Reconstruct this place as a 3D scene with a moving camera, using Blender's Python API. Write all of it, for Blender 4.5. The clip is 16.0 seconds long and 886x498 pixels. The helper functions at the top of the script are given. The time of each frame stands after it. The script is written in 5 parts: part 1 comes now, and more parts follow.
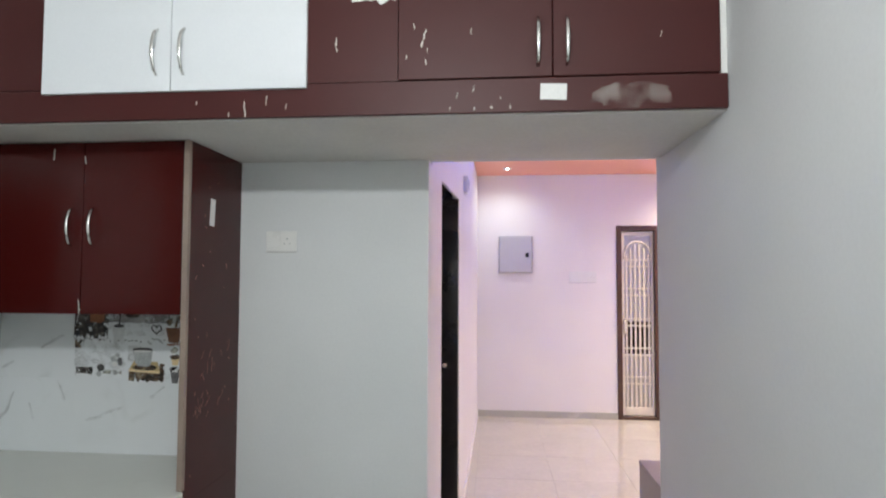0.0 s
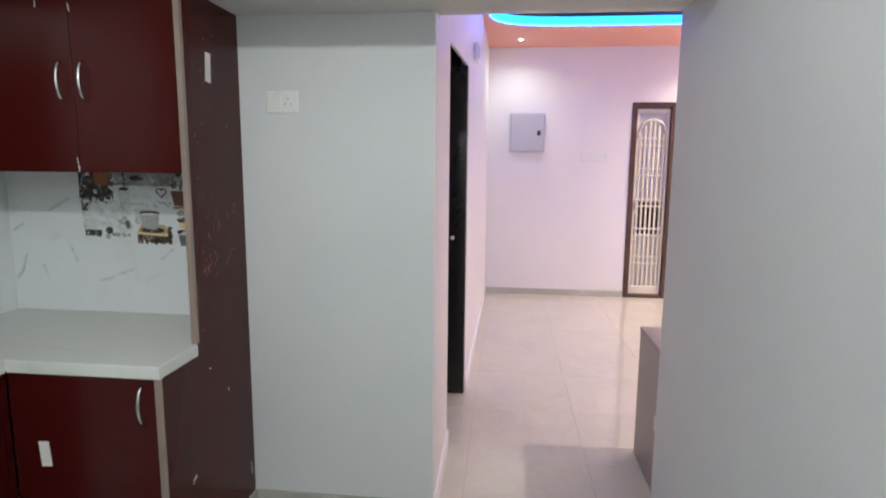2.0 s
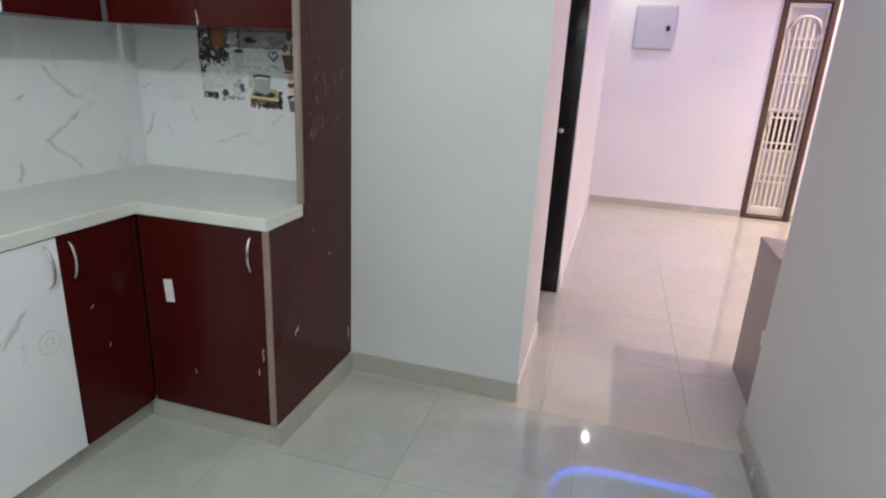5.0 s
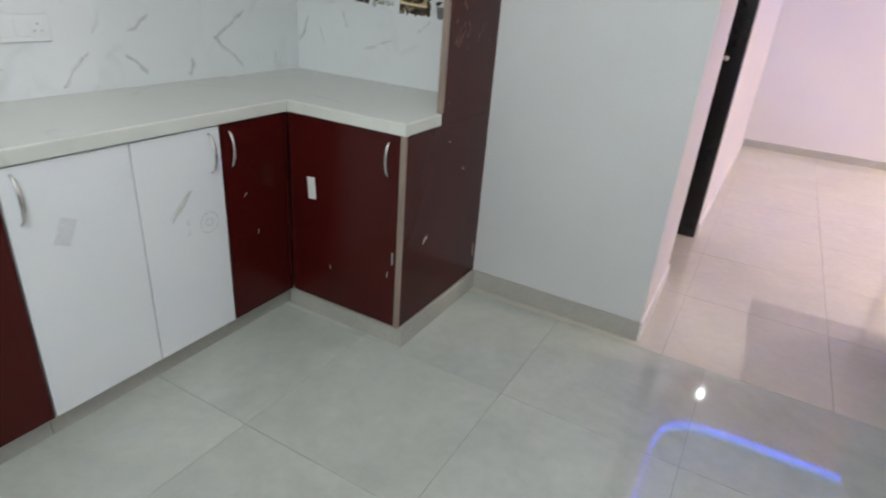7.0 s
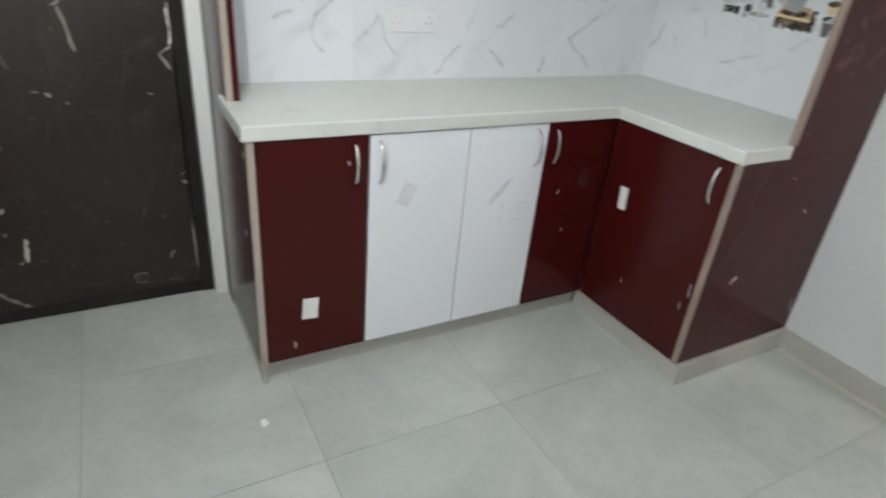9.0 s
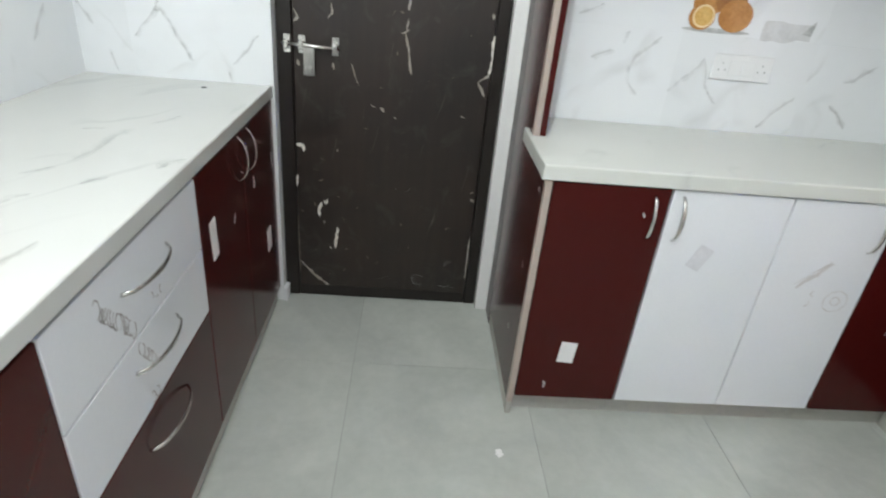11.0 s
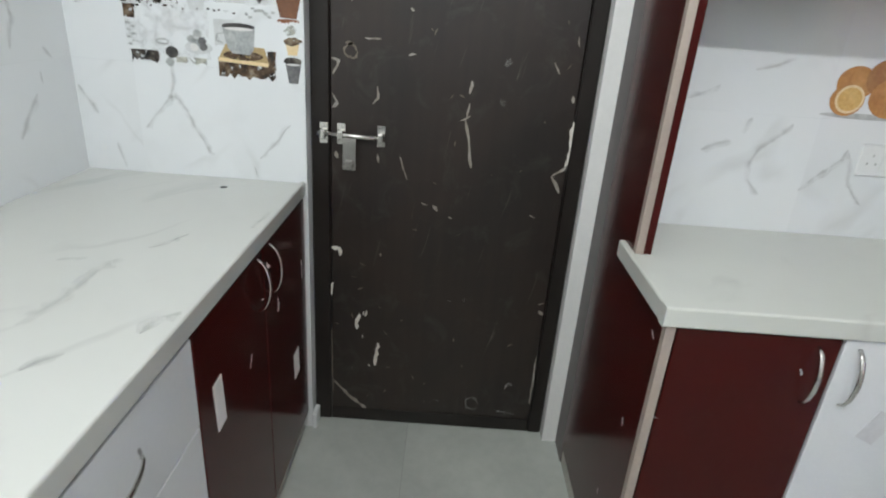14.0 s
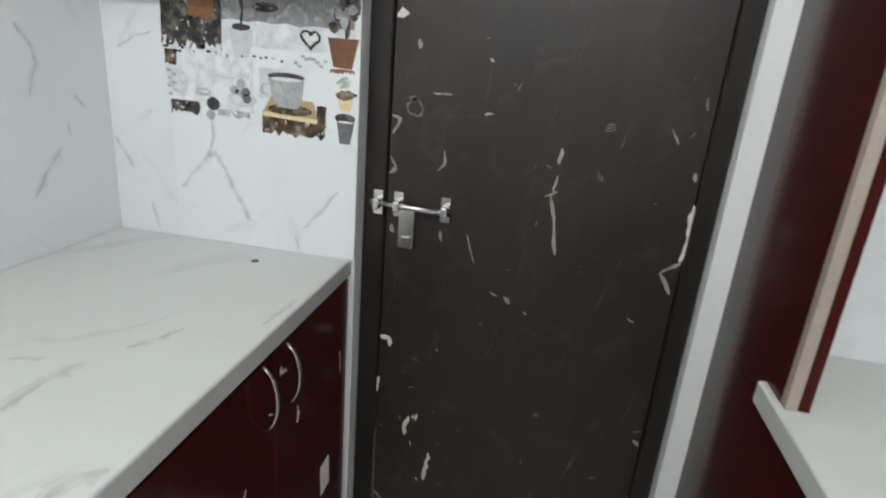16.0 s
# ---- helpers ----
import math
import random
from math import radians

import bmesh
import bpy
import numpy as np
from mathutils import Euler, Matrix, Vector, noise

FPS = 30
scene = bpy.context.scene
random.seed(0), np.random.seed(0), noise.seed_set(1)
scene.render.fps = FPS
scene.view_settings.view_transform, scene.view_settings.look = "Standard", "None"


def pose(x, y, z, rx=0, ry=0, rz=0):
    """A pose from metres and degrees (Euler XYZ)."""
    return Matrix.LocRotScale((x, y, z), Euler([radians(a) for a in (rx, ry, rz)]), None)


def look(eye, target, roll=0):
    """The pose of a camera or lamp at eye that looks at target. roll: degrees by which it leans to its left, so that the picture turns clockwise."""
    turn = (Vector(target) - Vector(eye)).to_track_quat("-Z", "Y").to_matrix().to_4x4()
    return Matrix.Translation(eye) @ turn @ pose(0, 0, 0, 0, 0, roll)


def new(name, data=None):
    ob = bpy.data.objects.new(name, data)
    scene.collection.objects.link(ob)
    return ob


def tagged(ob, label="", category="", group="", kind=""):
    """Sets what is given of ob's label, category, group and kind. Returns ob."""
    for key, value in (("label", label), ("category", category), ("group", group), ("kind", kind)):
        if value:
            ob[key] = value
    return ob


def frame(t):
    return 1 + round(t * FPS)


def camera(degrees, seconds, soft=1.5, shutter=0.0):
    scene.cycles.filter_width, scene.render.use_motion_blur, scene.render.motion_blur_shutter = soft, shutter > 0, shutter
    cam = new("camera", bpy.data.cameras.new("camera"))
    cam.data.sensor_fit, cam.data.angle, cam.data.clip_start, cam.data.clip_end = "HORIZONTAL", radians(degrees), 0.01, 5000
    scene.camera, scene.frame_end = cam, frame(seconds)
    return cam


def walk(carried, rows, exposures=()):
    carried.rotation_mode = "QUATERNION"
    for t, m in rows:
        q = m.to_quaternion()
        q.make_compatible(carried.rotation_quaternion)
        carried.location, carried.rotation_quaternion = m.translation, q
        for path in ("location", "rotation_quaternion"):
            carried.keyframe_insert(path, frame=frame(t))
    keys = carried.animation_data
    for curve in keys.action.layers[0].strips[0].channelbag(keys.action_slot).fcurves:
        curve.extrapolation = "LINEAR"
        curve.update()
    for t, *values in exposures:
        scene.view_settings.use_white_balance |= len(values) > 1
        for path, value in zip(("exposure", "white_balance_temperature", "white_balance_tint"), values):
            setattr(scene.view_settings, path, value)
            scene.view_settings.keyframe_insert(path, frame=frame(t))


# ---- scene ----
cam = camera(74.9, 16.0, soft=2.0, shutter=0.5)
PATH = [
    (0, (0.258, -2.277, 1.583), (0.079, -0.287, 1.677), 0.2),
    (0.5, (0.26, -2.261, 1.561), (0.063, -0.271, 1.555), 0.4),
    (1, (0.261, -2.249, 1.535), (0.057, -0.264, 1.41), 0.5),
    (1.5, (0.265, -2.242, 1.523), (0.061, -0.264, 1.308), 0.6),
    (2, (0.267, -2.233, 1.491), (0.058, -0.266, 1.197), 0.5),
    (2.5, (0.271, -2.228, 1.476), (0.038, -0.273, 1.124), 0.4),
    (3, (0.269, -2.225, 1.463), (-0.008, -0.286, 1.056), 0.6),
    (3.2, (0.269, -2.227, 1.449), (-0.038, -0.297, 1.025), 0.5),
    (5.5, (0.252, -2.189, 1.344), (-0.314, -0.39, 0.681), 4.0),
    (6, (0.246, -2.186, 1.326), (-0.382, -0.433, 0.595), 4.6),
    (6.5, (0.237, -2.191, 1.306), (-0.498, -0.513, 0.502), 4.4),
    (7, (0.227, -2.201, 1.292), (-0.626, -0.599, 0.453), 4.6),
    (7.5, (0.214, -2.209, 1.302), (-0.781, -0.712, 0.427), 5.1),
    (8, (0.194, -2.218, 1.32), (-0.994, -0.895, 0.404), 4.7),
    (8.5, (0.198, -2.212, 1.314), (-1.177, -1.087, 0.396), 4.5),
    (9, (0.215, -2.203, 1.312), (-1.314, -1.301, 0.391), 5.5),
    (9.5, (0.205, -2.242, 1.302), (-1.448, -1.589, 0.384), 6.1),
    (10, (0.184, -2.267, 1.318), (-1.519, -1.791, 0.383), 6.6),
    (10.2, (0.168, -2.269, 1.323), (-1.554, -1.884, 0.381), 6.6),
    (12.3, (-0.022, -2.348, 1.337), (-1.831, -2.372, 0.484), 4.5),
    (12.5, (-0.059, -2.352, 1.336), (-1.873, -2.384, 0.495), 4.7),
    (13, (-0.14, -2.364, 1.335), (-1.959, -2.396, 0.503), 4.9),
    (13.5, (-0.225, -2.372, 1.346), (-2.054, -2.391, 0.537), 4.7),
    (14, (-0.322, -2.378, 1.352), (-2.168, -2.368, 0.583), 4.3),
    (14.5, (-0.393, -2.375, 1.356), (-2.244, -2.38, 0.599), 4.1),
    (15, (-0.493, -2.368, 1.352), (-2.36, -2.453, 0.642), 4.0),
    (15.5, (-0.58, -2.361, 1.351), (-2.453, -2.554, 0.677), 4.2),
    (16, (-0.672, -2.344, 1.35), (-2.538, -2.667, 0.706), 4.9),
]
walk(cam, [(t, look(eye, target, roll)) for t, eye, target, roll in PATH], exposures=((0, -0.2), (3, -0.15), (5.5, -0.08), (7, -0.06), (8.5, 0.06), (10, 0.34), (12.5, 0.18), (14, -0.02), (16, -0.08)))

# ---- light: one bulb hanging in the kitchen, a spot, three added fill spots and a light cove in the hall ----
world = bpy.data.worlds.new("world")
scene.world = world
world.use_nodes = True
world.node_tree.nodes["Background"].inputs[0].default_value = (0.02, 0.022, 0.03, 1)
world.node_tree.nodes["Background"].inputs[1].default_value = 0.3
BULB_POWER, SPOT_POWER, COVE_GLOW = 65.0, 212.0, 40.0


BULB = (0.03, -2.42, 2.39)
data = bpy.data.lights.new("bulb_source", "POINT")
data.energy, data.shadow_soft_size, data.color = BULB_POWER, 0.035, (0.955, 0.985, 1.0)
new("bulb_source", data).matrix_world = pose(*BULB)
# only the first spot is real; three unseen ones are added fill
SPOT_AND_FILLS = ((0.39, 3.95, 0.11), (2.7, 4.0, 1.2), (2.7, 0.6, 1.2), (3.6, 2.3, 1.2))
for sx_, sy_, share in SPOT_AND_FILLS:
    data = bpy.data.lights.new("spot_or_fill_source", "SPOT")
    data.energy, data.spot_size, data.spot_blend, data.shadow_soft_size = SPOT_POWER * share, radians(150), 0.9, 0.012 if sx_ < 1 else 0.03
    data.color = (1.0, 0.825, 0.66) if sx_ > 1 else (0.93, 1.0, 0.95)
    new("spot_or_fill_source", data).matrix_world = pose(sx_, sy_, 2.73)

# ---- materials ----


def node_mat(name):
    m = bpy.data.materials.new(name)
    m.use_nodes = True
    nt = m.node_tree
    return m, nt, nt.nodes["Principled BSDF"]


def coords(nt, scale=1.0):
    tc = nt.nodes.new("ShaderNodeNewGeometry")
    mp = nt.nodes.new("ShaderNodeMapping")
    mp.inputs["Scale"].default_value = (scale, scale, scale)
    nt.links.new(tc.outputs["Position"], mp.inputs["Vector"])
    return mp.outputs["Vector"]


def noise_tex(nt, vec, scale, detail=4.0, rough=0.55, distort=0.0):
    n = nt.nodes.new("ShaderNodeTexNoise")
    n.inputs["Scale"].default_value = scale
    n.inputs["Detail"].default_value = detail
    n.inputs["Roughness"].default_value = rough
    n.inputs["Distortion"].default_value = distort
    nt.links.new(vec, n.inputs["Vector"])
    return n.outputs[0]


def ramp(nt, fac, stops):
    r = nt.nodes.new("ShaderNodeValToRGB")
    while len(r.color_ramp.elements) < len(stops):
        r.color_ramp.elements.new(0.5)
    for e, (p, c) in zip(r.color_ramp.elements, stops):
        e.position, e.color = p, (*c, 1) if len(c) == 3 else c
    nt.links.new(fac, r.inputs[0])
    return r.outputs[0]


def mixc(nt, fac, a, b, mode="MIX"):
    m = nt.nodes.new("ShaderNodeMix")
    m.data_type, m.blend_type = "RGBA", mode
    for sock, v in ((m.inputs[0], fac), (m.inputs[6], a), (m.inputs[7], b)):
        if hasattr(v, "links"):
            nt.links.new(v, sock)
        elif isinstance(v, (int, float)):
            sock.default_value = v
        else:
            sock.default_value = (*v, 1)
    return m.outputs[2]


def bump(nt, bsdf, height, strength=0.1, dist=0.002):
    b = nt.nodes.new("ShaderNodeBump")
    b.inputs["Strength"].default_value = strength
    b.inputs["Distance"].default_value = dist
    nt.links.new(height, b.inputs["Height"])
    nt.links.new(b.outputs[0], bsdf.inputs["Normal"])


def speckled(name, base, other, rough, scale=4.0, fine=60.0, bump_s=0.05, metal=0.0, coat=0.0, rough_var=0.08, amount=1.0, spec=0.5):
    """Two scales of colour noise, fine relief, uneven gloss."""
    m, nt, b = node_mat(name)
    v = coords(nt)
    big = noise_tex(nt, v, scale, 5)
    small = noise_tex(nt, v, fine, 3)
    c1 = ramp(nt, big, [(0.35, base), (0.7, other)])
    c2 = mixc(nt, 0.12 * amount, c1, ramp(nt, small, [(0.3, tuple(c * 0.6 for c in base)), (0.7, tuple(min(1, c * 1.25) for c in other))]))
    nt.links.new(c2, b.inputs["Base Color"])
    r = nt.nodes.new("ShaderNodeMapRange")
    r.inputs["To Min"].default_value, r.inputs["To Max"].default_value = max(0.02, rough - rough_var), rough + rough_var
    nt.links.new(big, r.inputs["Value"])
    nt.links.new(r.outputs[0], b.inputs["Roughness"])
    b.inputs["Metallic"].default_value = metal
    b.inputs["Specular IOR Level"].default_value = spec
    b.inputs["Coat Weight"].default_value = coat
    b.inputs["Coat Roughness"].default_value = 0.08
    if bump_s:
        bump(nt, b, small, bump_s, 0.001)
    return m


def dot_with(nt, vec, d):
    n = nt.nodes.new("ShaderNodeVectorMath")
    n.operation = "DOT_PRODUCT"
    nt.links.new(vec, n.inputs[0])
    n.inputs[1].default_value = d
    return n.outputs["Value"]


def strokes(nt, v, along, across, seed, thin, cover, freq=4.6):
    """Broken, slightly wavering strokes that run along one direction."""
    c = nt.nodes.new("ShaderNodeCombineXYZ")
    nt.links.new(dot_with(nt, v, tuple(k * 1.5 for k in along)), c.inputs[0])
    nt.links.new(dot_with(nt, v, tuple(k * freq for k in across)), c.inputs[1])
    c.inputs[2].default_value = seed
    n = noise_tex(nt, c.outputs[0], 1.0, 3.5, 0.42)
    d = nt.nodes.new("ShaderNodeMath")
    d.operation = "SUBTRACT"
    nt.links.new(n, d.inputs[0])
    d.inputs[1].default_value = 0.5
    a = nt.nodes.new("ShaderNodeMath")
    a.operation = "ABSOLUTE"
    nt.links.new(d.outputs[0], a.inputs[0])
    line = ramp(nt, a.outputs[0], [(0.0, (1, 1, 1)), (thin * 0.45, (0.6, 0.6, 0.6)), (thin, (0, 0, 0))])
    c2 = nt.nodes.new("ShaderNodeCombineXYZ")
    nt.links.new(dot_with(nt, v, tuple(k * 4.2 for k in along)), c2.inputs[0])
    nt.links.new(dot_with(nt, v, tuple(k * 6.0 for k in across)), c2.inputs[1])
    c2.inputs[2].default_value = seed + 9.0
    broken = ramp(nt, noise_tex(nt, c2.outputs[0], 1.0, 2), [(cover, (0, 0, 0)), (cover + 0.16, (1, 1, 1))])
    return mixc(nt, 1.0, line, broken, "MULTIPLY")


def marble(name, base, vein, rough, strength, ways, thin=0.03, cover=0.5, per_piece=True):
    """White stone print: broad clouding and short grey strokes in a few directions."""
    m, nt, b = node_mat(name)
    v = coords(nt)
    if per_piece:
        oi = nt.nodes.new("ShaderNodeObjectInfo")
        sh = nt.nodes.new("ShaderNodeVectorMath")
        sh.operation = "MULTIPLY_ADD"
        cx = nt.nodes.new("ShaderNodeCombineXYZ")
        for k in range(3):
            nt.links.new(oi.outputs["Random"], cx.inputs[k])
        nt.links.new(cx.outputs[0], sh.inputs[0])
        sh.inputs[1].default_value = (3.0, 5.0, 7.0)
        nt.links.new(v, sh.inputs[2])
        v = sh.outputs[0]
    warp = nt.nodes.new("ShaderNodeTexNoise")
    warp.inputs["Scale"].default_value, warp.inputs["Detail"].default_value = 7.0, 2.0
    nt.links.new(v, warp.inputs["Vector"])
    add = nt.nodes.new("ShaderNodeVectorMath")
    add.operation = "MULTIPLY_ADD"
    nt.links.new(warp.outputs["Color"], add.inputs[0])
    add.inputs[1].default_value = (0.07, 0.07, 0.07)
    nt.links.new(v, add.inputs[2])
    col = ramp(nt, noise_tex(nt, v, 1.3, 4), [(0.3, base), (0.75, tuple(c * 0.93 for c in base))])
    for k, (along, across, share) in enumerate(ways):
        f = strokes(nt, add.outputs[0], along, across, 3.7 * k, thin, cover + 0.03 * k)
        q = strength * share
        col = mixc(nt, mixc(nt, 1.0, f, (q, q, q), "MULTIPLY"), col, vein)
    soft = ramp(nt, noise_tex(nt, add.outputs[0], 5.0, 3), [(0.58, (0, 0, 0)), (0.8, (0.1, 0.1, 0.1))])
    col = mixc(nt, soft, col, vein)
    nt.links.new(col, b.inputs["Base Color"])
    b.inputs["Roughness"].default_value = rough
    return m


def door_wood(name):
    """Dark stained door: upright grain, dusty blooms, fine scratches."""
    m, nt, b = node_mat(name)
    v = coords(nt)
    mp = nt.nodes.new("ShaderNodeMapping")
    mp.inputs["Scale"].default_value = (30, 30, 1.6)
    nt.links.new(v, mp.inputs["Vector"])
    grain = noise_tex(nt, mp.outputs[0], 1.0, 5, 0.6)
    big = noise_tex(nt, v, 3.4, 5, 0.6)
    c = ramp(nt, big, [(0.36, (0.0072, 0.0034, 0.0021)), (0.66, (0.0195, 0.0102, 0.006))])
    c = mixc(nt, 0.14, c, ramp(nt, grain, [(0.35, (0.008, 0.005, 0.0035)), (0.7, (0.05, 0.033, 0.022))]))
    bloom = ramp(nt, noise_tex(nt, v, 9.5, 7, 0.66, 0.9), [(0.55, (0, 0, 0)), (0.74, (0.6, 0.6, 0.6))])
    c = mixc(nt, bloom, c, (0.042, 0.04, 0.033))
    fine = strokes(nt, v, (0, 0.25, 1.0), (0, 4.2, -1.0), 2.0, 0.012, 0.6, 9.0)
    c = mixc(nt, mixc(nt, 1.0, fine, (0.5, 0.5, 0.5), "MULTIPLY"), c, (0.2, 0.18, 0.15))
    nt.links.new(c, b.inputs["Base Color"])
    r = nt.nodes.new("ShaderNodeMapRange")
    r.inputs["To Min"].default_value, r.inputs["To Max"].default_value = 0.36, 0.58
    nt.links.new(big, r.inputs["Value"])
    nt.links.new(r.outputs[0], b.inputs["Roughness"])
    b.inputs["Specular IOR Level"].default_value = 0.6
    bump(nt, b, grain, 0.03, 0.001)
    return m


def print_wash(name, dark, mid, pale, lo, hi, top, scale):
    """Ink of a worn picture print: mixed tones, patchy cover."""
    m, nt, b = node_mat(name)
    v = coords(nt)
    c = ramp(nt, noise_tex(nt, v, scale, 4, 0.6), [(0.36, dark), (0.52, mid), (0.68, pale)])
    nt.links.new(c, b.inputs["Base Color"])
    nt.links.new(ramp(nt, noise_tex(nt, v, scale * 1.4, 4, 0.6, 0.4), [(lo, (0, 0, 0)), (hi, (top, top, top))]), b.inputs["Alpha"])
    b.inputs["Roughness"].default_value = 0.15
    return m


M_WALL = speckled("wall_paint", (0.66, 0.68, 0.68), (0.72, 0.735, 0.73), 0.55, 1.2, 90, 0.06, amount=0.4)
M_HALLWALL = speckled("hall_wall_paint", (0.78, 0.755, 0.765), (0.82, 0.80, 0.81), 0.5, 1.0, 90, 0.05, amount=0.4)
M_CEIL = speckled("ceiling_paint", (0.78, 0.78, 0.76), (0.82, 0.82, 0.8), 0.7, 1.2, 80, 0.05, amount=0.4)
M_CORAL = speckled("coral_paint", (0.78, 0.36, 0.28), (0.82, 0.4, 0.32), 0.6, 1.2, 80, 0.04, amount=0.4)
M_SLAB = speckled("slab_paint", (0.62, 0.61, 0.58), (0.7, 0.69, 0.66), 0.7, 2.5, 70, 0.1)
M_RED = speckled("maroon_laminate", (0.052, 0.0054, 0.0047), (0.057, 0.006, 0.0052), 0.19, 1.4, 180, 0.008, rough_var=0.02, spec=0.22, amount=0.5)
M_REDMATT = speckled("maroon_laminate_matt", (0.054, 0.0075, 0.007), (0.060, 0.009, 0.008), 0.46, 1.6, 180, 0.01, rough_var=0.03, spec=0.35, amount=0.6)
M_WHITE = speckled("white_laminate", (0.74, 0.77, 0.79), (0.78, 0.80, 0.82), 0.2, 2.0, 150, 0.015, amount=0.3)
M_EDGE = speckled("edge_band", (0.24, 0.18, 0.15), (0.32, 0.25, 0.2), 0.5, 6.0, 120, 0.05)
# same edge band, lightened for the light on the west panels
M_EDGE_LIT = speckled("lit_edge_band", (0.36, 0.30, 0.255), (0.44, 0.375, 0.32), 0.5, 6.0, 120, 0.05)
M_REDSCUFF = speckled("scuffed_maroon", (0.16, 0.09, 0.08), (0.24, 0.15, 0.13), 0.5, 40, 200, 0.05)
M_COUNTER = marble("quartz_top", (0.67, 0.69, 0.64), (0.44, 0.45, 0.43), 0.2, 0.4, (((-0.8, 0.6, 0), (0.6, 0.8, 0), 1.0),), 0.02, 0.55, per_piece=False)
M_COUNTER_VEINED = marble("veined_quartz_top", (0.63, 0.645, 0.61), (0.40, 0.41, 0.40), 0.2, 0.28, (((-0.5, 0.3, 0), (0.5, 0.86, 0), 1.0),), 0.02, 0.47, per_piece=False)
M_TILE = marble("wall_tile", (0.80, 0.83, 0.84), (0.40, 0.41, 0.38), 0.12, 0.3, (((0.48, 0.48, 0.735), (-0.73, -0.73, 0.68), 1.0), ((-0.36, -0.36, 0.86), (0.86, 0.86, 0.5), 0.85)), 0.034, 0.535)
M_SKIRT = speckled("skirting_tile", (0.43, 0.425, 0.38), (0.49, 0.485, 0.44), 0.25, 3.0, 60, 0.02)
M_BLACK = speckled("black_paint", (0.012, 0.011, 0.012), (0.018, 0.016, 0.016), 0.25, 4.0, 90, 0.03)
M_FRAME = speckled("dark_brown_frame", (0.0105, 0.0078, 0.0065), (0.018, 0.0135, 0.011), 0.4, 8.0, 110, 0.08, spec=0.4)
M_DOORW = door_wood("brown_door_wood")
M_TEAK = speckled("teak_frame", (0.055, 0.024, 0.016), (0.085, 0.038, 0.024), 0.4, 6.0, 90, 0.08)
M_STEEL = speckled("steel", (0.62, 0.61, 0.58), (0.7, 0.69, 0.66), 0.22, 20, 200, 0.02, metal=1.0)
M_CHROME = speckled("satin_chrome", (0.72, 0.71, 0.68), (0.8, 0.79, 0.76), 0.16, 30, 200, 0.0, metal=1.0, rough_var=0.04)
M_TILEPLASTIC = speckled("glossy_white_plastic", (0.78, 0.8, 0.8), (0.8, 0.82, 0.82), 0.2, 10, 100, 0.0, amount=0.3)
M_PLASTIC = speckled("white_plastic", (0.8, 0.8, 0.77), (0.83, 0.83, 0.8), 0.3, 10, 100, 0.0, amount=0.3)
M_PAPER = speckled("paper_label", (0.74, 0.74, 0.72), (0.8, 0.8, 0.78), 0.7, 20, 150, 0.1)
M_PUTTY = speckled("putty_mark", (0.62, 0.58, 0.5), (0.72, 0.7, 0.64), 0.7, 40, 200, 0.1)
M_DOORMARK = speckled("scraped_wood", (0.24, 0.21, 0.17), (0.42, 0.4, 0.36), 0.6, 30, 200, 0.1)
M_SCUFF = speckled("scuff", (0.11, 0.09, 0.07), (0.2, 0.17, 0.13), 0.6, 30, 200, 0.0)
M_PENCIL = speckled("dark_pencil", (0.22, 0.21, 0.2), (0.36, 0.34, 0.33), 0.6, 40, 200, 0.0)
M_PENCIL_SOFT = speckled("soft_pencil", (0.5, 0.49, 0.48), (0.62, 0.61, 0.6), 0.5, 60, 200, 0.0)
M_GREYMARK = speckled("pencil_mark", (0.42, 0.42, 0.44), (0.5, 0.5, 0.5), 0.6, 30, 200, 0.0)
M_SMUDGE = speckled("grey_smudge", (0.6, 0.61, 0.63), (0.66, 0.67, 0.69), 0.5, 14, 90, 0.0)
M_BOXGREY = speckled("grey_enamel", (0.5, 0.5, 0.55), (0.54, 0.54, 0.59), 0.4, 3, 100, 0.02, amount=0.4)
M_CONSOLE = speckled("taupe_laminate", (0.22, 0.185, 0.18), (0.26, 0.22, 0.21), 0.35, 4, 120, 0.02)
# wall return beside the tall panel: its shade is put into this dark tone
M_SHADED_RETURN = speckled("shaded_return_taupe", (0.085, 0.07, 0.072), (0.105, 0.088, 0.088), 0.4, 4, 120, 0.02)
M_GRILLE = speckled("ivory_enamel", (0.72, 0.68, 0.58), (0.78, 0.74, 0.65), 0.35, 8, 120, 0.03)
M_GROUT = speckled("dark_grout", (0.235, 0.24, 0.22), (0.34, 0.34, 0.315), 0.8, 2.5, 120, 0.1)
M_GREYINK = speckled("grey_print", (0.3, 0.32, 0.32), (0.55, 0.57, 0.56), 0.15, 30, 90, 0.0, amount=2.0)
M_PALEINK = speckled("pale_grey_print", (0.58, 0.6, 0.6), (0.68, 0.7, 0.7), 0.15, 26, 90, 0.0)
M_DARKINK = speckled("dark_print", (0.035, 0.035, 0.035), (0.09, 0.085, 0.08), 0.15, 30, 90, 0.0, amount=2.0)
M_TANINK = speckled("tan_print", (0.42, 0.3, 0.14), (0.55, 0.42, 0.22), 0.15, 24, 90, 0.0, amount=2.0)
M_RUSTINK = speckled("rust_print", (0.22, 0.085, 0.04), (0.32, 0.13, 0.06), 0.15, 24, 90, 0.0, amount=2.0)
M_ORANGE = speckled("orange_print", (0.4, 0.17, 0.045), (0.56, 0.28, 0.09), 0.15, 18, 90, 0.0, amount=2.0)
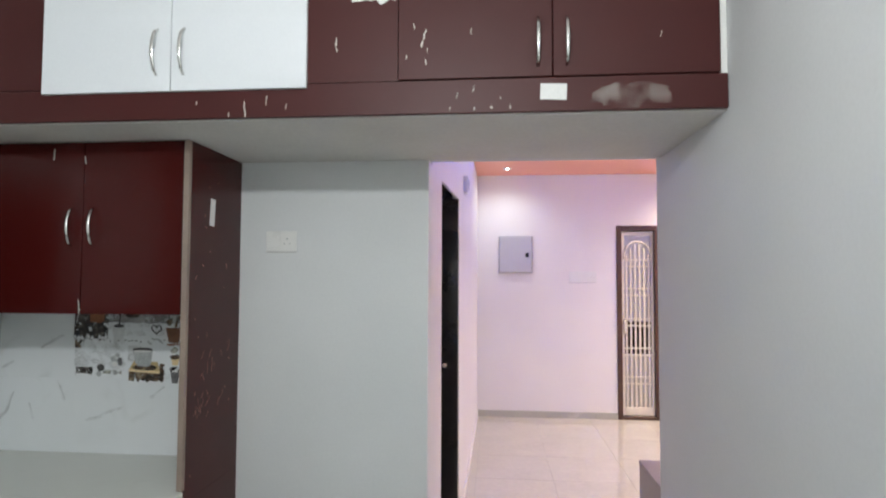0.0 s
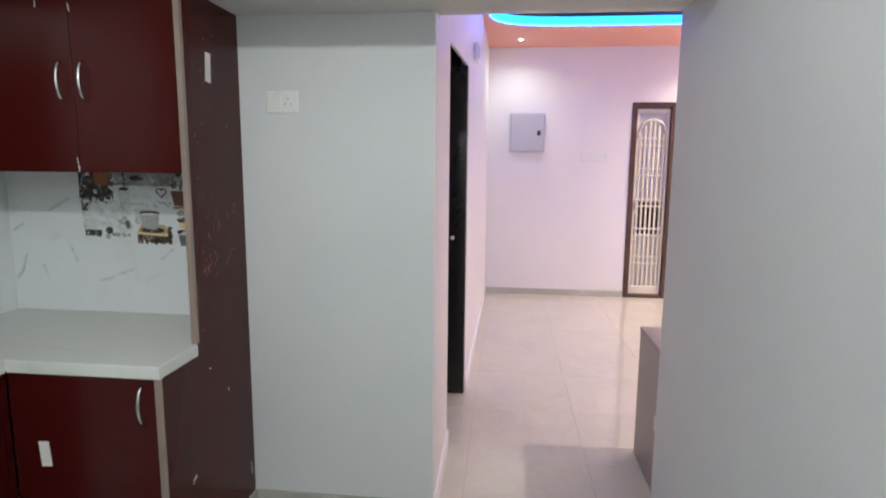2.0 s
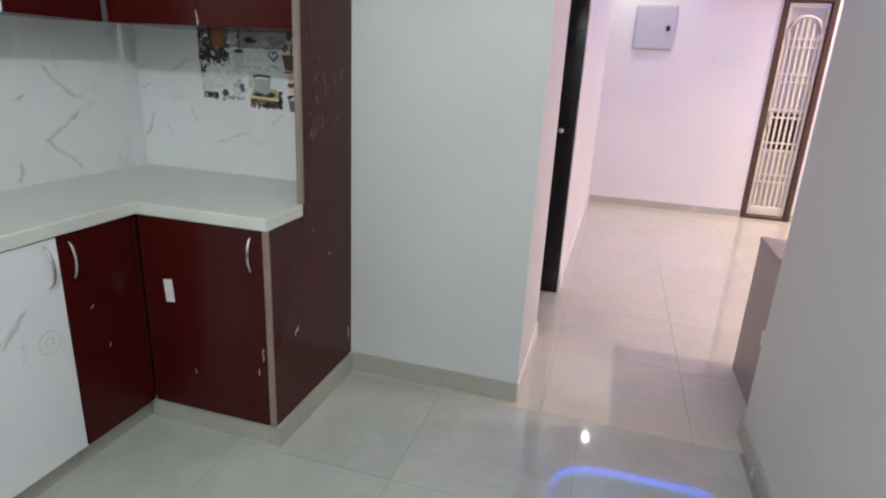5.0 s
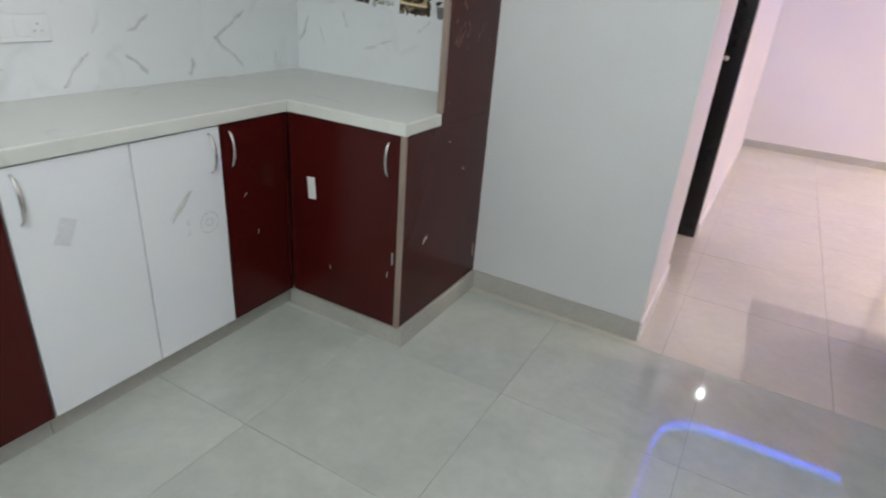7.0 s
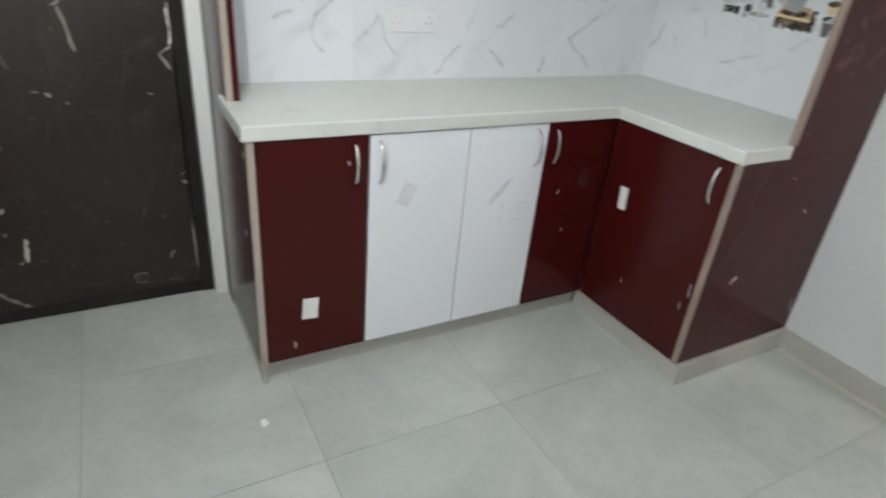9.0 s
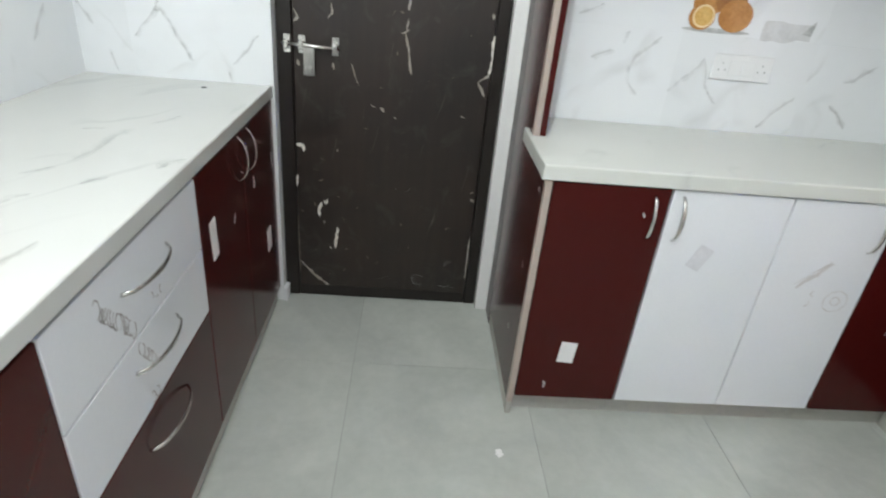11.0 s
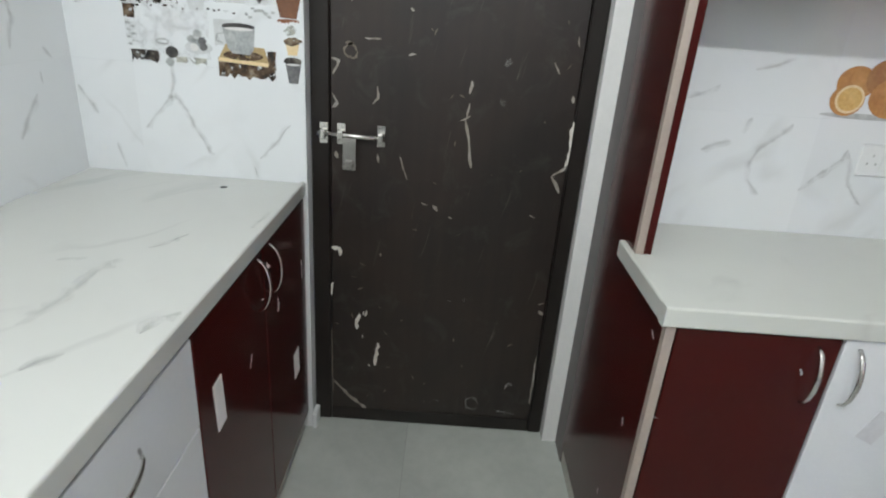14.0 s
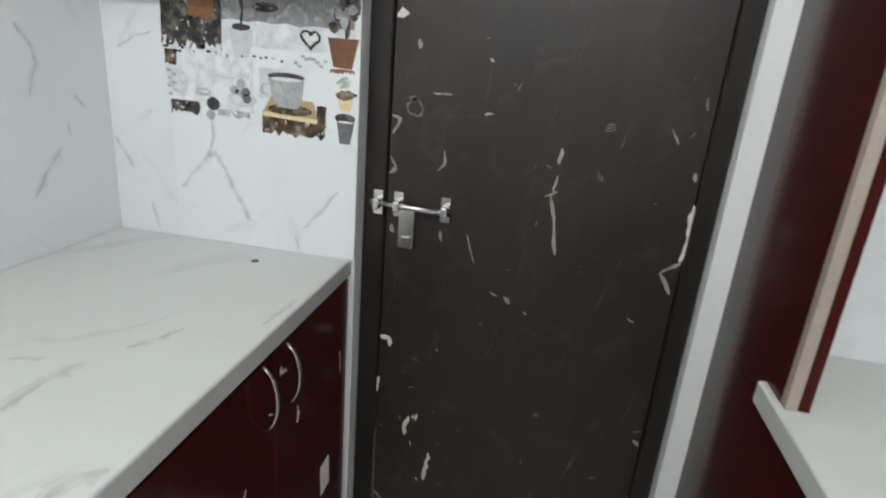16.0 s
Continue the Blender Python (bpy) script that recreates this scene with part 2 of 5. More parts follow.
M_AMBERINK = speckled("amber_print", (0.3, 0.125, 0.04), (0.42, 0.2, 0.065), 0.15, 18, 90, 0.0, amount=2.0)
M_PULP = speckled("orange_pulp_print", (0.62, 0.36, 0.1), (0.72, 0.48, 0.18), 0.15, 40, 120, 0.0, amount=2.0)
M_RIND = speckled("orange_rind_print", (0.78, 0.6, 0.32), (0.82, 0.66, 0.4), 0.15, 30, 120, 0.0)
M_BROWNWASH = print_wash("brown_picture_print", (0.02, 0.017, 0.014), (0.1, 0.06, 0.032), (0.3, 0.24, 0.17), 0.35, 0.41, 1.0, 38)
M_DARKWASH = print_wash("dark_picture_print", (0.015, 0.015, 0.015), (0.06, 0.05, 0.042), (0.22, 0.2, 0.17), 0.37, 0.43, 1.0, 42)
M_GREYWASH = print_wash("grey_picture_print", (0.42, 0.43, 0.43), (0.6, 0.62, 0.62), (0.76, 0.78, 0.78), 0.44, 0.74, 0.16, 20)
# grey-beige shadow over the picture's top, painted as a wash
M_SHADEWASH = print_wash("taupe_shade_wash", (0.36, 0.35, 0.34), (0.46, 0.45, 0.44), (0.56, 0.56, 0.55), 0.3, 0.6, 0.8, 12)
M_PALEWASH = print_wash("pale_picture_print", (0.5, 0.52, 0.44), (0.62, 0.62, 0.54), (0.74, 0.72, 0.64), 0.36, 0.6, 0.7, 30)
M_CUPINK = speckled("cup_print", (0.34, 0.36, 0.36), (0.46, 0.48, 0.48), 0.15, 40, 160, 0.0, amount=2.0)
M_DARKGREYINK = speckled("dark_grey_print", (0.1, 0.1, 0.105), (0.2, 0.2, 0.2), 0.15, 40, 120, 0.0, amount=2.0)
M_WHITEINK = speckled("white_print", (0.7, 0.7, 0.68), (0.78, 0.78, 0.76), 0.15, 30, 120, 0.0)
M_BROWNRUST = speckled("brown_rust_print", (0.15, 0.065, 0.032), (0.23, 0.1, 0.05), 0.15, 24, 90, 0.0, amount=2.0)
M_OUTWALL = speckled("outside_plaster", (0.5, 0.48, 0.45), (0.58, 0.56, 0.52), 0.8, 2, 40, 0.2)
M_OUTBROWN = speckled("outside_brown", (0.1, 0.07, 0.05), (0.16, 0.12, 0.08), 0.7, 4, 40, 0.2)


def blotch_mat():
    """Pale layer with a broken outline."""
    m, nt, b = node_mat("pale_blotch")
    v = coords(nt)
    nt.links.new(ramp(nt, noise_tex(nt, v, 14, 4), [(0.44, (0, 0, 0)), (0.8, (0.5, 0.5, 0.5))]), b.inputs["Alpha"])
    b.inputs["Base Color"].default_value = (0.5, 0.44, 0.4, 1)
    b.inputs["Roughness"].default_value = 0.5
    return m


def vein_mat(name, colour, lo, hi):
    """Soft printed vein: grey-brown, uneven in strength."""
    m, nt, b = node_mat(name)
    v = coords(nt)
    nt.links.new(ramp(nt, noise_tex(nt, v, 34, 3), [(0.3, (lo, lo, lo)), (0.7, (hi, hi, hi))]), b.inputs["Alpha"])
    b.inputs["Base Color"].default_value = (*colour, 1)
    b.inputs["Roughness"].default_value = 0.15
    return m


M_BLOTCH = blotch_mat()
M_VEIN = vein_mat("tile_vein", (0.42, 0.43, 0.39), 0.02, 0.17)
M_VEIN_SOFT = vein_mat("worktop_vein", (0.42, 0.43, 0.42), 0.02, 0.17)


def dust_mat():
    """Thin cement dust with a broken outline."""
    m, nt, b = node_mat("cement_dust")
    v = coords(nt)
    nt.links.new(ramp(nt, noise_tex(nt, v, 11, 6, 0.65), [(0.45, (0, 0, 0)), (0.8, (0.45, 0.45, 0.45))]), b.inputs["Alpha"])
    b.inputs["Base Color"].default_value = (0.66, 0.66, 0.62, 1)
    b.inputs["Roughness"].default_value = 0.8
    return m


M_DUST = dust_mat()


def floor_mat(name, tint, spread):
    m, nt, b = node_mat(name)
    v = coords(nt)
    oi = nt.nodes.new("ShaderNodeObjectInfo")
    sh = nt.nodes.new("ShaderNodeVectorMath")
    sh.operation = "MULTIPLY_ADD"
    cx = nt.nodes.new("ShaderNodeCombineXYZ")
    for k in range(3):
        nt.links.new(oi.outputs["Random"], cx.inputs[k])
    nt.links.new(cx.outputs[0], sh.inputs[0])
    sh.inputs[1].default_value = (4, 6, 8)
    nt.links.new(v, sh.inputs[2])
    big = noise_tex(nt, sh.outputs[0], 2.2, 6, 0.6, 0.6)
    fine = noise_tex(nt, sh.outputs[0], 26, 4, 0.6)
    c = ramp(nt, big, [(0.3, tuple((0.45 - spread) * k for k in tint)), (0.52, tuple(0.45 * k for k in tint)), (0.72, tuple((0.45 + spread) * k for k in tint))])
    c = mixc(nt, 0.12, c, ramp(nt, fine, [(0.35, tuple(0.32 * k for k in tint)), (0.65, tuple(0.54 * k for k in tint))]))
    dust = ramp(nt, noise_tex(nt, v, 3.1, 5, 0.65), [(0.55, (0, 0, 0)), (0.8, (0.2, 0.2, 0.2))])
    c = mixc(nt, dust, c, tuple(0.58 * k for k in tint))
    nt.links.new(c, b.inputs["Base Color"])
    r = nt.nodes.new("ShaderNodeMapRange")
    r.inputs["To Min"].default_value, r.inputs["To Max"].default_value = 0.02, 0.08
    nt.links.new(noise_tex(nt, v, 1.6, 5, 0.6), r.inputs["Value"])
    nt.links.new(r.outputs[0], b.inputs["Roughness"])
    bump(nt, b, noise_tex(nt, v, 9, 2), 0.02, 0.001)
    return m


M_FLOOR = floor_mat("floor_tile", (1.03, 1.085, 0.995), 0.062)
# hall tiles: the kitchen tile with a paler, warmer tint
M_HALLFLOOR = floor_mat("warm_floor_tile", (1.26, 1.2, 1.04), 0.025)


def glow(name, colour, strength):
    m, nt, b = node_mat(name)
    b.inputs["Base Color"].default_value = (*colour, 1)
    b.inputs["Emission Color"].default_value = (*colour, 1)
    b.inputs["Emission Strength"].default_value = strength
    return m


M_LED = glow("led_blue", (0.012, 0.06, 1.0), COVE_GLOW)
# recess face above the strip: its glow stands in for light falling there
M_COVE_FACE = glow("cove_face_glow", (0.02, 0.36, 1.0), 3.4)
M_BULB = glow("bulb_glow", (0.96, 1.0, 0.98), 4.0)
M_SPOT = glow("spot_glow", (1.0, 0.93, 0.85), 26.0)

# ---- building helpers ----
BASE = {}


def thing(name, label, category, base, group="", kind=""):
    ob = new(name)
    ob.location = base
    ob.empty_display_size = 0.05
    BASE[ob.name] = Vector(base)
    return tagged(ob, label, category, group, kind)


def mesh_ob(name, bm, mat, origin=(0, 0, 0), smooth=False):
    bmesh.ops.translate(bm, verts=bm.verts, vec=-Vector(origin))
    bmesh.ops.recalc_face_normals(bm, faces=bm.faces)
    me = bpy.data.meshes.new(name)
    bm.to_mesh(me)
    bm.free()
    me.materials.append(mat)
    if smooth:
        for p in me.polygons:
            p.use_smooth = True
    return new(name, me)


def part(name, bm, mat, parent, label="", smooth=False):
    """One mesh under a thing or a part, built in world metres."""
    ob = mesh_ob(name, bm, mat, BASE[parent.name], smooth)
    ob.parent = parent
    BASE[ob.name] = BASE[parent.name]
    return tagged(ob, label)


def solo(name, bm, mat, label, category, base, group="", kind="", smooth=False):
    """A thing that is one mesh."""
    ob = mesh_ob(name, bm, mat, base, smooth)
    ob.location = base
    BASE[ob.name] = Vector(base)
    return tagged(ob, label, category, group, kind)


def structure(name, bm, mat):
    ob = mesh_ob(name, bm, mat)
    BASE[ob.name] = Vector((0, 0, 0))
    return tagged(ob, kind="structure")


def box(x0, x1, y0, y1, z0, z1, bevel=0.0, seg=1, bm=None):
    b = bmesh.new()
    x0, x1, y0, y1, z0, z1 = min(x0, x1), max(x0, x1), min(y0, y1), max(y0, y1), min(z0, z1), max(z0, z1)
    vs = [b.verts.new((x, y, z)) for x in (x0, x1) for y in (y0, y1) for z in (z0, z1)]
    for f in ((0, 1, 3, 2), (4, 6, 7, 5), (0, 4, 5, 1), (2, 3, 7, 6), (0, 2, 6, 4), (1, 5, 7, 3)):
        b.faces.new([vs[i] for i in f])
    if bevel:
        bmesh.ops.bevel(b, geom=b.edges[:], offset=bevel, segments=seg, affect="EDGES", profile=0.5)
    if bm is not None:
        return join(bm, b)
    return b


def join(a, b):
    me = bpy.data.meshes.new("tmp")
    b.to_mesh(me)
    b.free()
    a.from_mesh(me)
    bpy.data.meshes.remove(me)
    return a


def tube(points, r, sides=8, flat=1.0, axis=None):
    """A round bar along points; flat squeezes it along the second axis."""
    b = bmesh.new()
    rings = []
    n = len(points)
    for i, p in enumerate(points):
        p = Vector(p)
        d = (Vector(points[min(i + 1, n - 1)]) - Vector(points[max(i - 1, 0)])).normalized()
        u = Vector(axis) if axis else (Vector((0, 0, 1)) if abs(d.z) < 0.9 else Vector((1, 0, 0)))
        u = (u - d * u.dot(d)).normalized()
        w = d.cross(u)
        rr = r[i] if isinstance(r, (list, tuple)) else r
        rings.append([b.verts.new(p + (u * math.cos(k * 2 * math.pi / sides) * flat + w * math.sin(k * 2 * math.pi / sides)) * rr) for k in range(sides)])
    for a, c in zip(rings, rings[1:]):
        for k in range(sides):
            b.faces.new((a[k], a[(k + 1) % sides], c[(k + 1) % sides], c[k]))
    b.faces.new(rings[0])
    b.faces.new(rings[-1])
    return b


def prism(pts, origin, u, v, depth):
    """A flat outline in (u, v) given thickness along u x v."""
    u, v, o = Vector(u), Vector(v), Vector(origin)
    w = u.cross(v).normalized() * depth
    b = bmesh.new()
    lo = [b.verts.new(o + u * p[0] + v * p[1]) for p in pts]
    hi = [b.verts.new(o + u * p[0] + v * p[1] + w) for p in pts]
    b.faces.new(lo)
    b.faces.new(hi)
    n = len(pts)
    for i in range(n):
        b.faces.new((lo[i], lo[(i + 1) % n], hi[(i + 1) % n], hi[i]))
    return b


def handle(parent, centre, along, out, length=0.13, rise=0.028, mat=None):
    """A bowed flat pull on two feet."""
    c, a, o = Vector(centre), Vector(along), Vector(out)
    pts, rad = [], []
    for i in range(13):
        s = -1 + 2 * i / 12
        pts.append(c + a * (s * length / 2) + o * (rise * (1 - s * s) ** 0.6 if abs(s) < 1 else 0.0))
        rad.append(0.0062 - 0.0016 * abs(s))
    return part("handle", tube(pts, rad, 8, 0.55, axis=o), mat or M_CHROME, parent, "bowed satin chrome handle", smooth=True)


def ragged(w, h, n, amp, rng):
    """A rough-edged rectangle outline."""
    pts = []
    for k in range(n):
        pts.append((w * k / n, rng.uniform(-amp, amp * 0.3)))
    for k in range(max(2, n // 3)):
        pts.append((w + rng.uniform(-amp, amp) * 0.2, h * k / max(2, n // 3)))
    for k in range(n):
        pts.append((w * (1 - k / n), h + rng.uniform(-amp, amp) * 0.3))
    for k in range(max(2, n // 3)):
        pts.append((rng.uniform(-amp, amp) * 0.2, h * (1 - k / max(2, n // 3))))
    return pts


def ellipse(cx, cy, rx, ry, n=20, wob=0.0, rng=None):
    return [(cx + rx * (1 + (rng.uniform(-wob, wob) if rng else 0)) * math.cos(2 * math.pi * k / n),
             cy + ry * (1 + (rng.uniform(-wob, wob) if rng else 0)) * math.sin(2 * math.pi * k / n)) for k in range(n)]


# ---- measures ----
XE = 0.90          # east wall
XWC = -1.78        # tiled wall over the west counter
XWS = -1.90        # west wall by the south counter
XD = -1.955        # face of the back door's frame
YNB = -0.04        # tiled wall over the north counter
YS = -3.385        # tiled south wall
ZC, ZU, ZUS = 0.865, 0.822, 0.826   # counter top, underside, underside along the south wall
ZLOFT, ZCEIL = 2.046, 2.86
YH = 4.38          # far wall of the hall
XWF, YNF, YSF = -1.297, -0.631, -2.778   # cabinet fronts

# ---- walls, ceilings ----
structure("wall_north", box(-2.2, -0.008, 0.0, 0.12, 0, ZCEIL), M_WALL)
structure("wall_north_pier", box(-2.2, -0.80, YNB + 0.008, -0.001, 0, ZLOFT), M_WALL)
structure("wall_north_lintel", box(-0.0078, XE, 0.0, 0.083, ZLOFT + 0.01, ZCEIL), M_WALL)
structure("wall_east", box(XE, XE + 0.12, -3.6, 0.083, 0, ZCEIL), M_WALL)
structure("wall_south", box(-2.2, XE, -3.6, YS - 0.008, 0, ZCEIL), M_WALL)
structure("wall_west_counter", box(-2.2, XWC - 0.008, -1.918, YNB + 0.008, 0, ZCEIL), M_WALL)
structure("wall_west_south", box(-2.2, XWS - 0.008, YS - 0.008, -2.768, 0, ZCEIL), M_WALL)
structure("wall_west_reveal", box(-2.2, -1.92, -1.981, -1.9185, 0, ZCEIL), M_CEIL)
# the return's shade is built as a dark strip
structure("wall_west_shaded_return", box(-1.9195, -1.8225, -1.934, -1.9185, 0, ZCEIL), M_SHADED_RETURN)
structure("wall_west_over_door", box(-2.2, -1.94, -2.768, -1.9815, 2.09, ZCEIL), M_WALL)
structure("ceiling_kitchen", box(-2.3, XE + 0.12, -3.6, 0.12, ZCEIL, ZCEIL + 0.1), M_CEIL)
# hall
structure("wall_hall_west", prism([(-0.12, 0.12), (-0.004, 0.12), (-0.014, 0.672), (-0.12, 0.672)], (0, 0, 0), (1, 0, 0), (0, 1, 0), 3.1), M_HALLWALL)
structure("wall_hall_west_jamb", box(-0.0078, -0.004, 0.001, 0.119, 0.085, ZLOFT), M_HALLWALL)
structure("wall_hall_west_far", prism([(-0.12, 1.42), (0.03, 1.42), (0.056, YH), (-0.12, YH)], (0, 0, 0), (1, 0, 0), (0, 1, 0), 3.1), M_HALLWALL)
structure("wall_hall_west_lintel", prism([(-0.028, 0.672), (-0.014, 0.672), (0.03, 1.42), (0.016, 1.42)], (0, 0, 2.075), (1, 0, 0), (0, 1, 0), 1.02), M_HALLWALL)
bm = box(-0.12, 1.618, YH, YH + 0.15, 0, 3.1)
box(2.087, 4.2, YH, YH + 0.15, 0, 3.1, bm=bm)
box(1.618, 2.087, YH, YH + 0.15, 2.16, 3.1, bm=bm)
structure("wall_hall_north", bm, M_HALLWALL)
structure("wall_hall_east", box(4.0, 4.15, -0.2, YH, 0, 3.1), M_HALLWALL)
structure("wall_hall_south", box(XE + 0.12, 4.0, -0.2, -0.05, 0, 3.1), M_HALLWALL)
structure("wall_hall_lintel_north", box(0.0, XE + 0.12, 0.0832, 0.104, ZLOFT + 0.012, 3.1), M_HALLWALL)
# closed dark room behind the black door
structure("wall_washroom", join(join(box(-1.5, -1.4, 0.12, 2.2, 0, 2.6), box(-1.4, -0.12, 2.1, 2.2, 0, 2.6)), box(-1.4, -0.12, 0.12, 2.1, 2.5, 2.6)), M_WALL)


def tray_ceiling():
    """Dropped border with a rounded opening, a rim and a higher panel."""
    cx, cy, ax, ay = 1.75, 2.3, 1.67, 1.14
    n = 96
    inner = []
    for k in range(n):
        a = 2 * math.pi * k / n
        c, s = math.cos(a), math.sin(a)
        e = 2 / 6
        inner.append((cx + ax * math.copysign(abs(c) ** e, c), cy + ay * math.copysign(abs(s) ** e, s)))
    x0, x1, y0, y1 = -0.12, 4.15, 0.104, YH
    b = bmesh.new()
    vi = [b.verts.new((x, y, 2.745)) for x, y in inner]
    vu = [b.verts.new((x, y, 2.805)) for x, y in inner]
    vo = []
    for x, y in inner:
        dx, dy = x - cx, y - cy
        t = min((x1 - cx) / dx if dx > 1e-6 else 1e9, (x0 - cx) / dx if dx < -1e-6 else 1e9,
                (y1 - cy) / dy if dy > 1e-6 else 1e9, (y0 - cy) / dy if dy < -1e-6 else 1e9)
        vo.append(b.verts.new((cx + dx * t, cy + dy * t, 2.745)))
    vt = [b.verts.new((v.co.x, v.co.y, 2.805)) for v in vo]
    for k in range(n):
        j = (k + 1) % n
        b.faces.new((vi[k], vi[j], vo[j], vo[k]))
        b.faces.new((vi[k], vu[k], vu[j], vi[j]))
        b.faces.new((vu[k], vt[k], vt[j], vu[j]))
    structure("ceiling_hall_border", b, M_CORAL)
    structure("ceiling_hall", box(x0, x1, -0.2, y1 + 0.15, 2.985, 3.045), M_CEIL)
    return inner


RIM = tray_ceiling()

# ---- loft over the north run ----
structure("loft_slab", box(XWC - 0.008, XE, -0.625, 0.0, ZLOFT, ZLOFT + 0.07), M_SLAB)

# ---- back door in the west wall ----
structure_door = thing("door_1", "closed dark brown wooden door with scuffs and a steel bolt", "door", (XD, -2.355, 0), kind="structure")
part("door_leaf", box(XD - 0.045, XD - 0.006, -2.712, -2.03, 0.004, 2.03, 0.002), M_DOORW, structure_door, "scuffed dark brown wooden leaf")
fr = part("frame_jamb", box(XD - 0.09, XD, -2.7675, -2.714, 0, 2.09, 0.004), M_FRAME, structure_door, "dark brown frame post")
part("frame_jamb", box(XD - 0.09, XD, -2.028, -1.983, 0, 2.09, 0.004), M_FRAME, structure_door, "dark brown frame post")
part("bottom_rail", box(XD - 0.006, XD - 0.003, -2.712, -2.03, 0.004, 0.05), M_FRAME, structure_door, "darker bottom rail")
part("frame_head", box(XD - 0.09, XD, -2.714, -2.028, 2.034, 2.09, 0.004), M_FRAME, structure_door)

# ---- hall: black door opened inwards ----
d2 = thing("door_2", "black painted flush door standing open into the washroom", "door", (-0.3, 1.39, 0), kind="structure")
part("door_leaf", box(-0.72, -0.012, 1.366, 1.40, 0.006, 2.2, 0.002), M_BLACK, d2)
part("frame_jamb", box(-0.09, 0.026, 1.362, 1.4195, 0, 2.074, 0.003), M_BLACK, d2)
part("frame_jamb", box(-0.09, -0.03, 0.673, 0.70, 0, 2.068, 0.003), M_FRAME, d2)

# ---- entrance: wooden frame and steel grille door ----
d3 = thing("door_3", "ivory steel grille door with an arched top in a teak frame", "door", (1.85, YH + 0.05, 0), kind="structure")
part("frame_jamb", box(1.62, 1.676, YH - 0.012, YH + 0.12, 0, 2.158, 0.004), M_TEAK, d3, "dark teak frame post")
part("frame_jamb", box(2.034, 2.085, YH - 0.012, YH + 0.12, 0, 2.158, 0.004), M_TEAK, d3, "dark teak frame post")
part("frame_head", box(1.676, 2.034, YH - 0.012, YH + 0.12, 2.1, 2.158, 0.004), M_TEAK, d3)
part("threshold", box(1.676, 2.034, YH - 0.008, YH + 0.12, 0.0, 0.035, 0.004), M_TEAK, d3)
GX0, GX1, GY = 1.68, 2.03, YH + 0.04
for gx in (GX0, GX1 - 0.028):
    part("grille_stile", box(gx, gx + 0.028, GY - 0.012, GY + 0.012, 0.04, 2.095, 0.003), M_GRILLE, d3)
part("grille_rail", box(GX0 + 0.028, GX1 - 0.028, GY - 0.012, GY + 0.012, 0.04, 0.13, 0.003), M_GRILLE, d3)
part("grille_rail", box(GX0 + 0.028, GX1 - 0.028, GY - 0.012, GY + 0.012, 2.05, 2.095, 0.003), M_GRILLE, d3)
for i in range(6):
    gx = GX0 + 0.028 + (i + 0.5) * (GX1 - GX0 - 0.056) / 6
    top = 1.78 + 0.18 * math.sin(math.pi * (i + 0.5) / 6)
    part("grille_bar", box(gx - 0.011, gx + 0.011, GY - 0.006, GY + 0.006, 0.13, top, 0.002), M_GRILLE, d3)
for gz in (0.39, 0.465, 0.71, 0.785, 1.035, 1.11, 1.375, 1.45, 1.70, 1.775):
    part("grille_crossbar", box(GX0 + 0.028, GX1 - 0.028, GY - 0.013, GY - 0.006, gz - 0.009, gz + 0.009), M_GRILLE, d3)
arch = []
for i in range(17):
    a = math.pi * i / 16
    arch.append(((GX0 + GX1) / 2 - 0.15 * math.cos(a), GY - 0.01, 1.78 + 0.2 * math.sin(a) ** 0.8))
part("grille_arch", tube(arch, 0.011, 8), M_GRILLE, d3, smooth=True)
part("back_sheet", box(GX0 + 0.029, GX1 - 0.029, GY + 0.013, GY + 0.016, 1.08, 2.05), M_BOXGREY, d3, "grey steel sheet behind the bars")
part("back_sheet", box(GX0 + 0.029, GX1 - 0.029, GY + 0.013, GY + 0.016, 0.13, 0.72), M_OUTWALL, d3, "dull steel sheet behind the bars")
part("lock_plate", box(GX0 + 0.02, GX0 + 0.05, GY - 0.03, GY - 0.012, 0.95, 1.1, 0.003), M_STEEL, d3)
structure("porch_floor", box(0.6, 3.2, YH + 0.15, 6.2, -0.06, -0.004), M_OUTWALL)
structure("porch_wall", box(0.6, 3.2, 6.2, 6.3, -0.06, 3.1), M_OUTWALL)
structure("porch_side_wall", join(box(0.5, 0.6, YH + 0.15, 6.3, -0.06, 3.1), box(3.2, 3.3, YH + 0.15, 6.3, -0.06, 3.1)), M_OUTWALL)
structure("porch_ceiling", box(0.5, 3.3, YH + 0.15, 6.3, 3.0, 3.1), M_CEIL)
# made-up block standing in for the dark brown band beyond the grille
solo("brown_stand_in", box(1.75, 3.1, 5.75, 6.18, 0.55, 1.05, 0.01), M_OUTBROWN, "dark brown stand-in block outside the entrance", "chest", (2.4, 5.9, 0.55))

# ---- counters ----


def rounded_edge(x0, x1, y0, y1, z0, z1):
    """A strip of worktop edge with its two long outer arrises eased."""
    b = box(x0, x1, y0, y1, z0, z1)
    long_x = (x1 - x0) > (y1 - y0)
    side = (y0 if abs(y0 + 1.947) < 1e-3 or abs(y0 - (YNF - 0.008)) < 1e-3 else y1) if long_x else x1
    pick = [e for e in b.edges if all(abs((v.co.y if long_x else v.co.x) - side) < 1e-5 for v in e.verts) and abs(e.verts[0].co.z - e.verts[1].co.z) < 1e-5]
    bmesh.ops.bevel(b, geom=pick, offset=0.005, segments=3, affect="EDGES", profile=0.5)
    return b


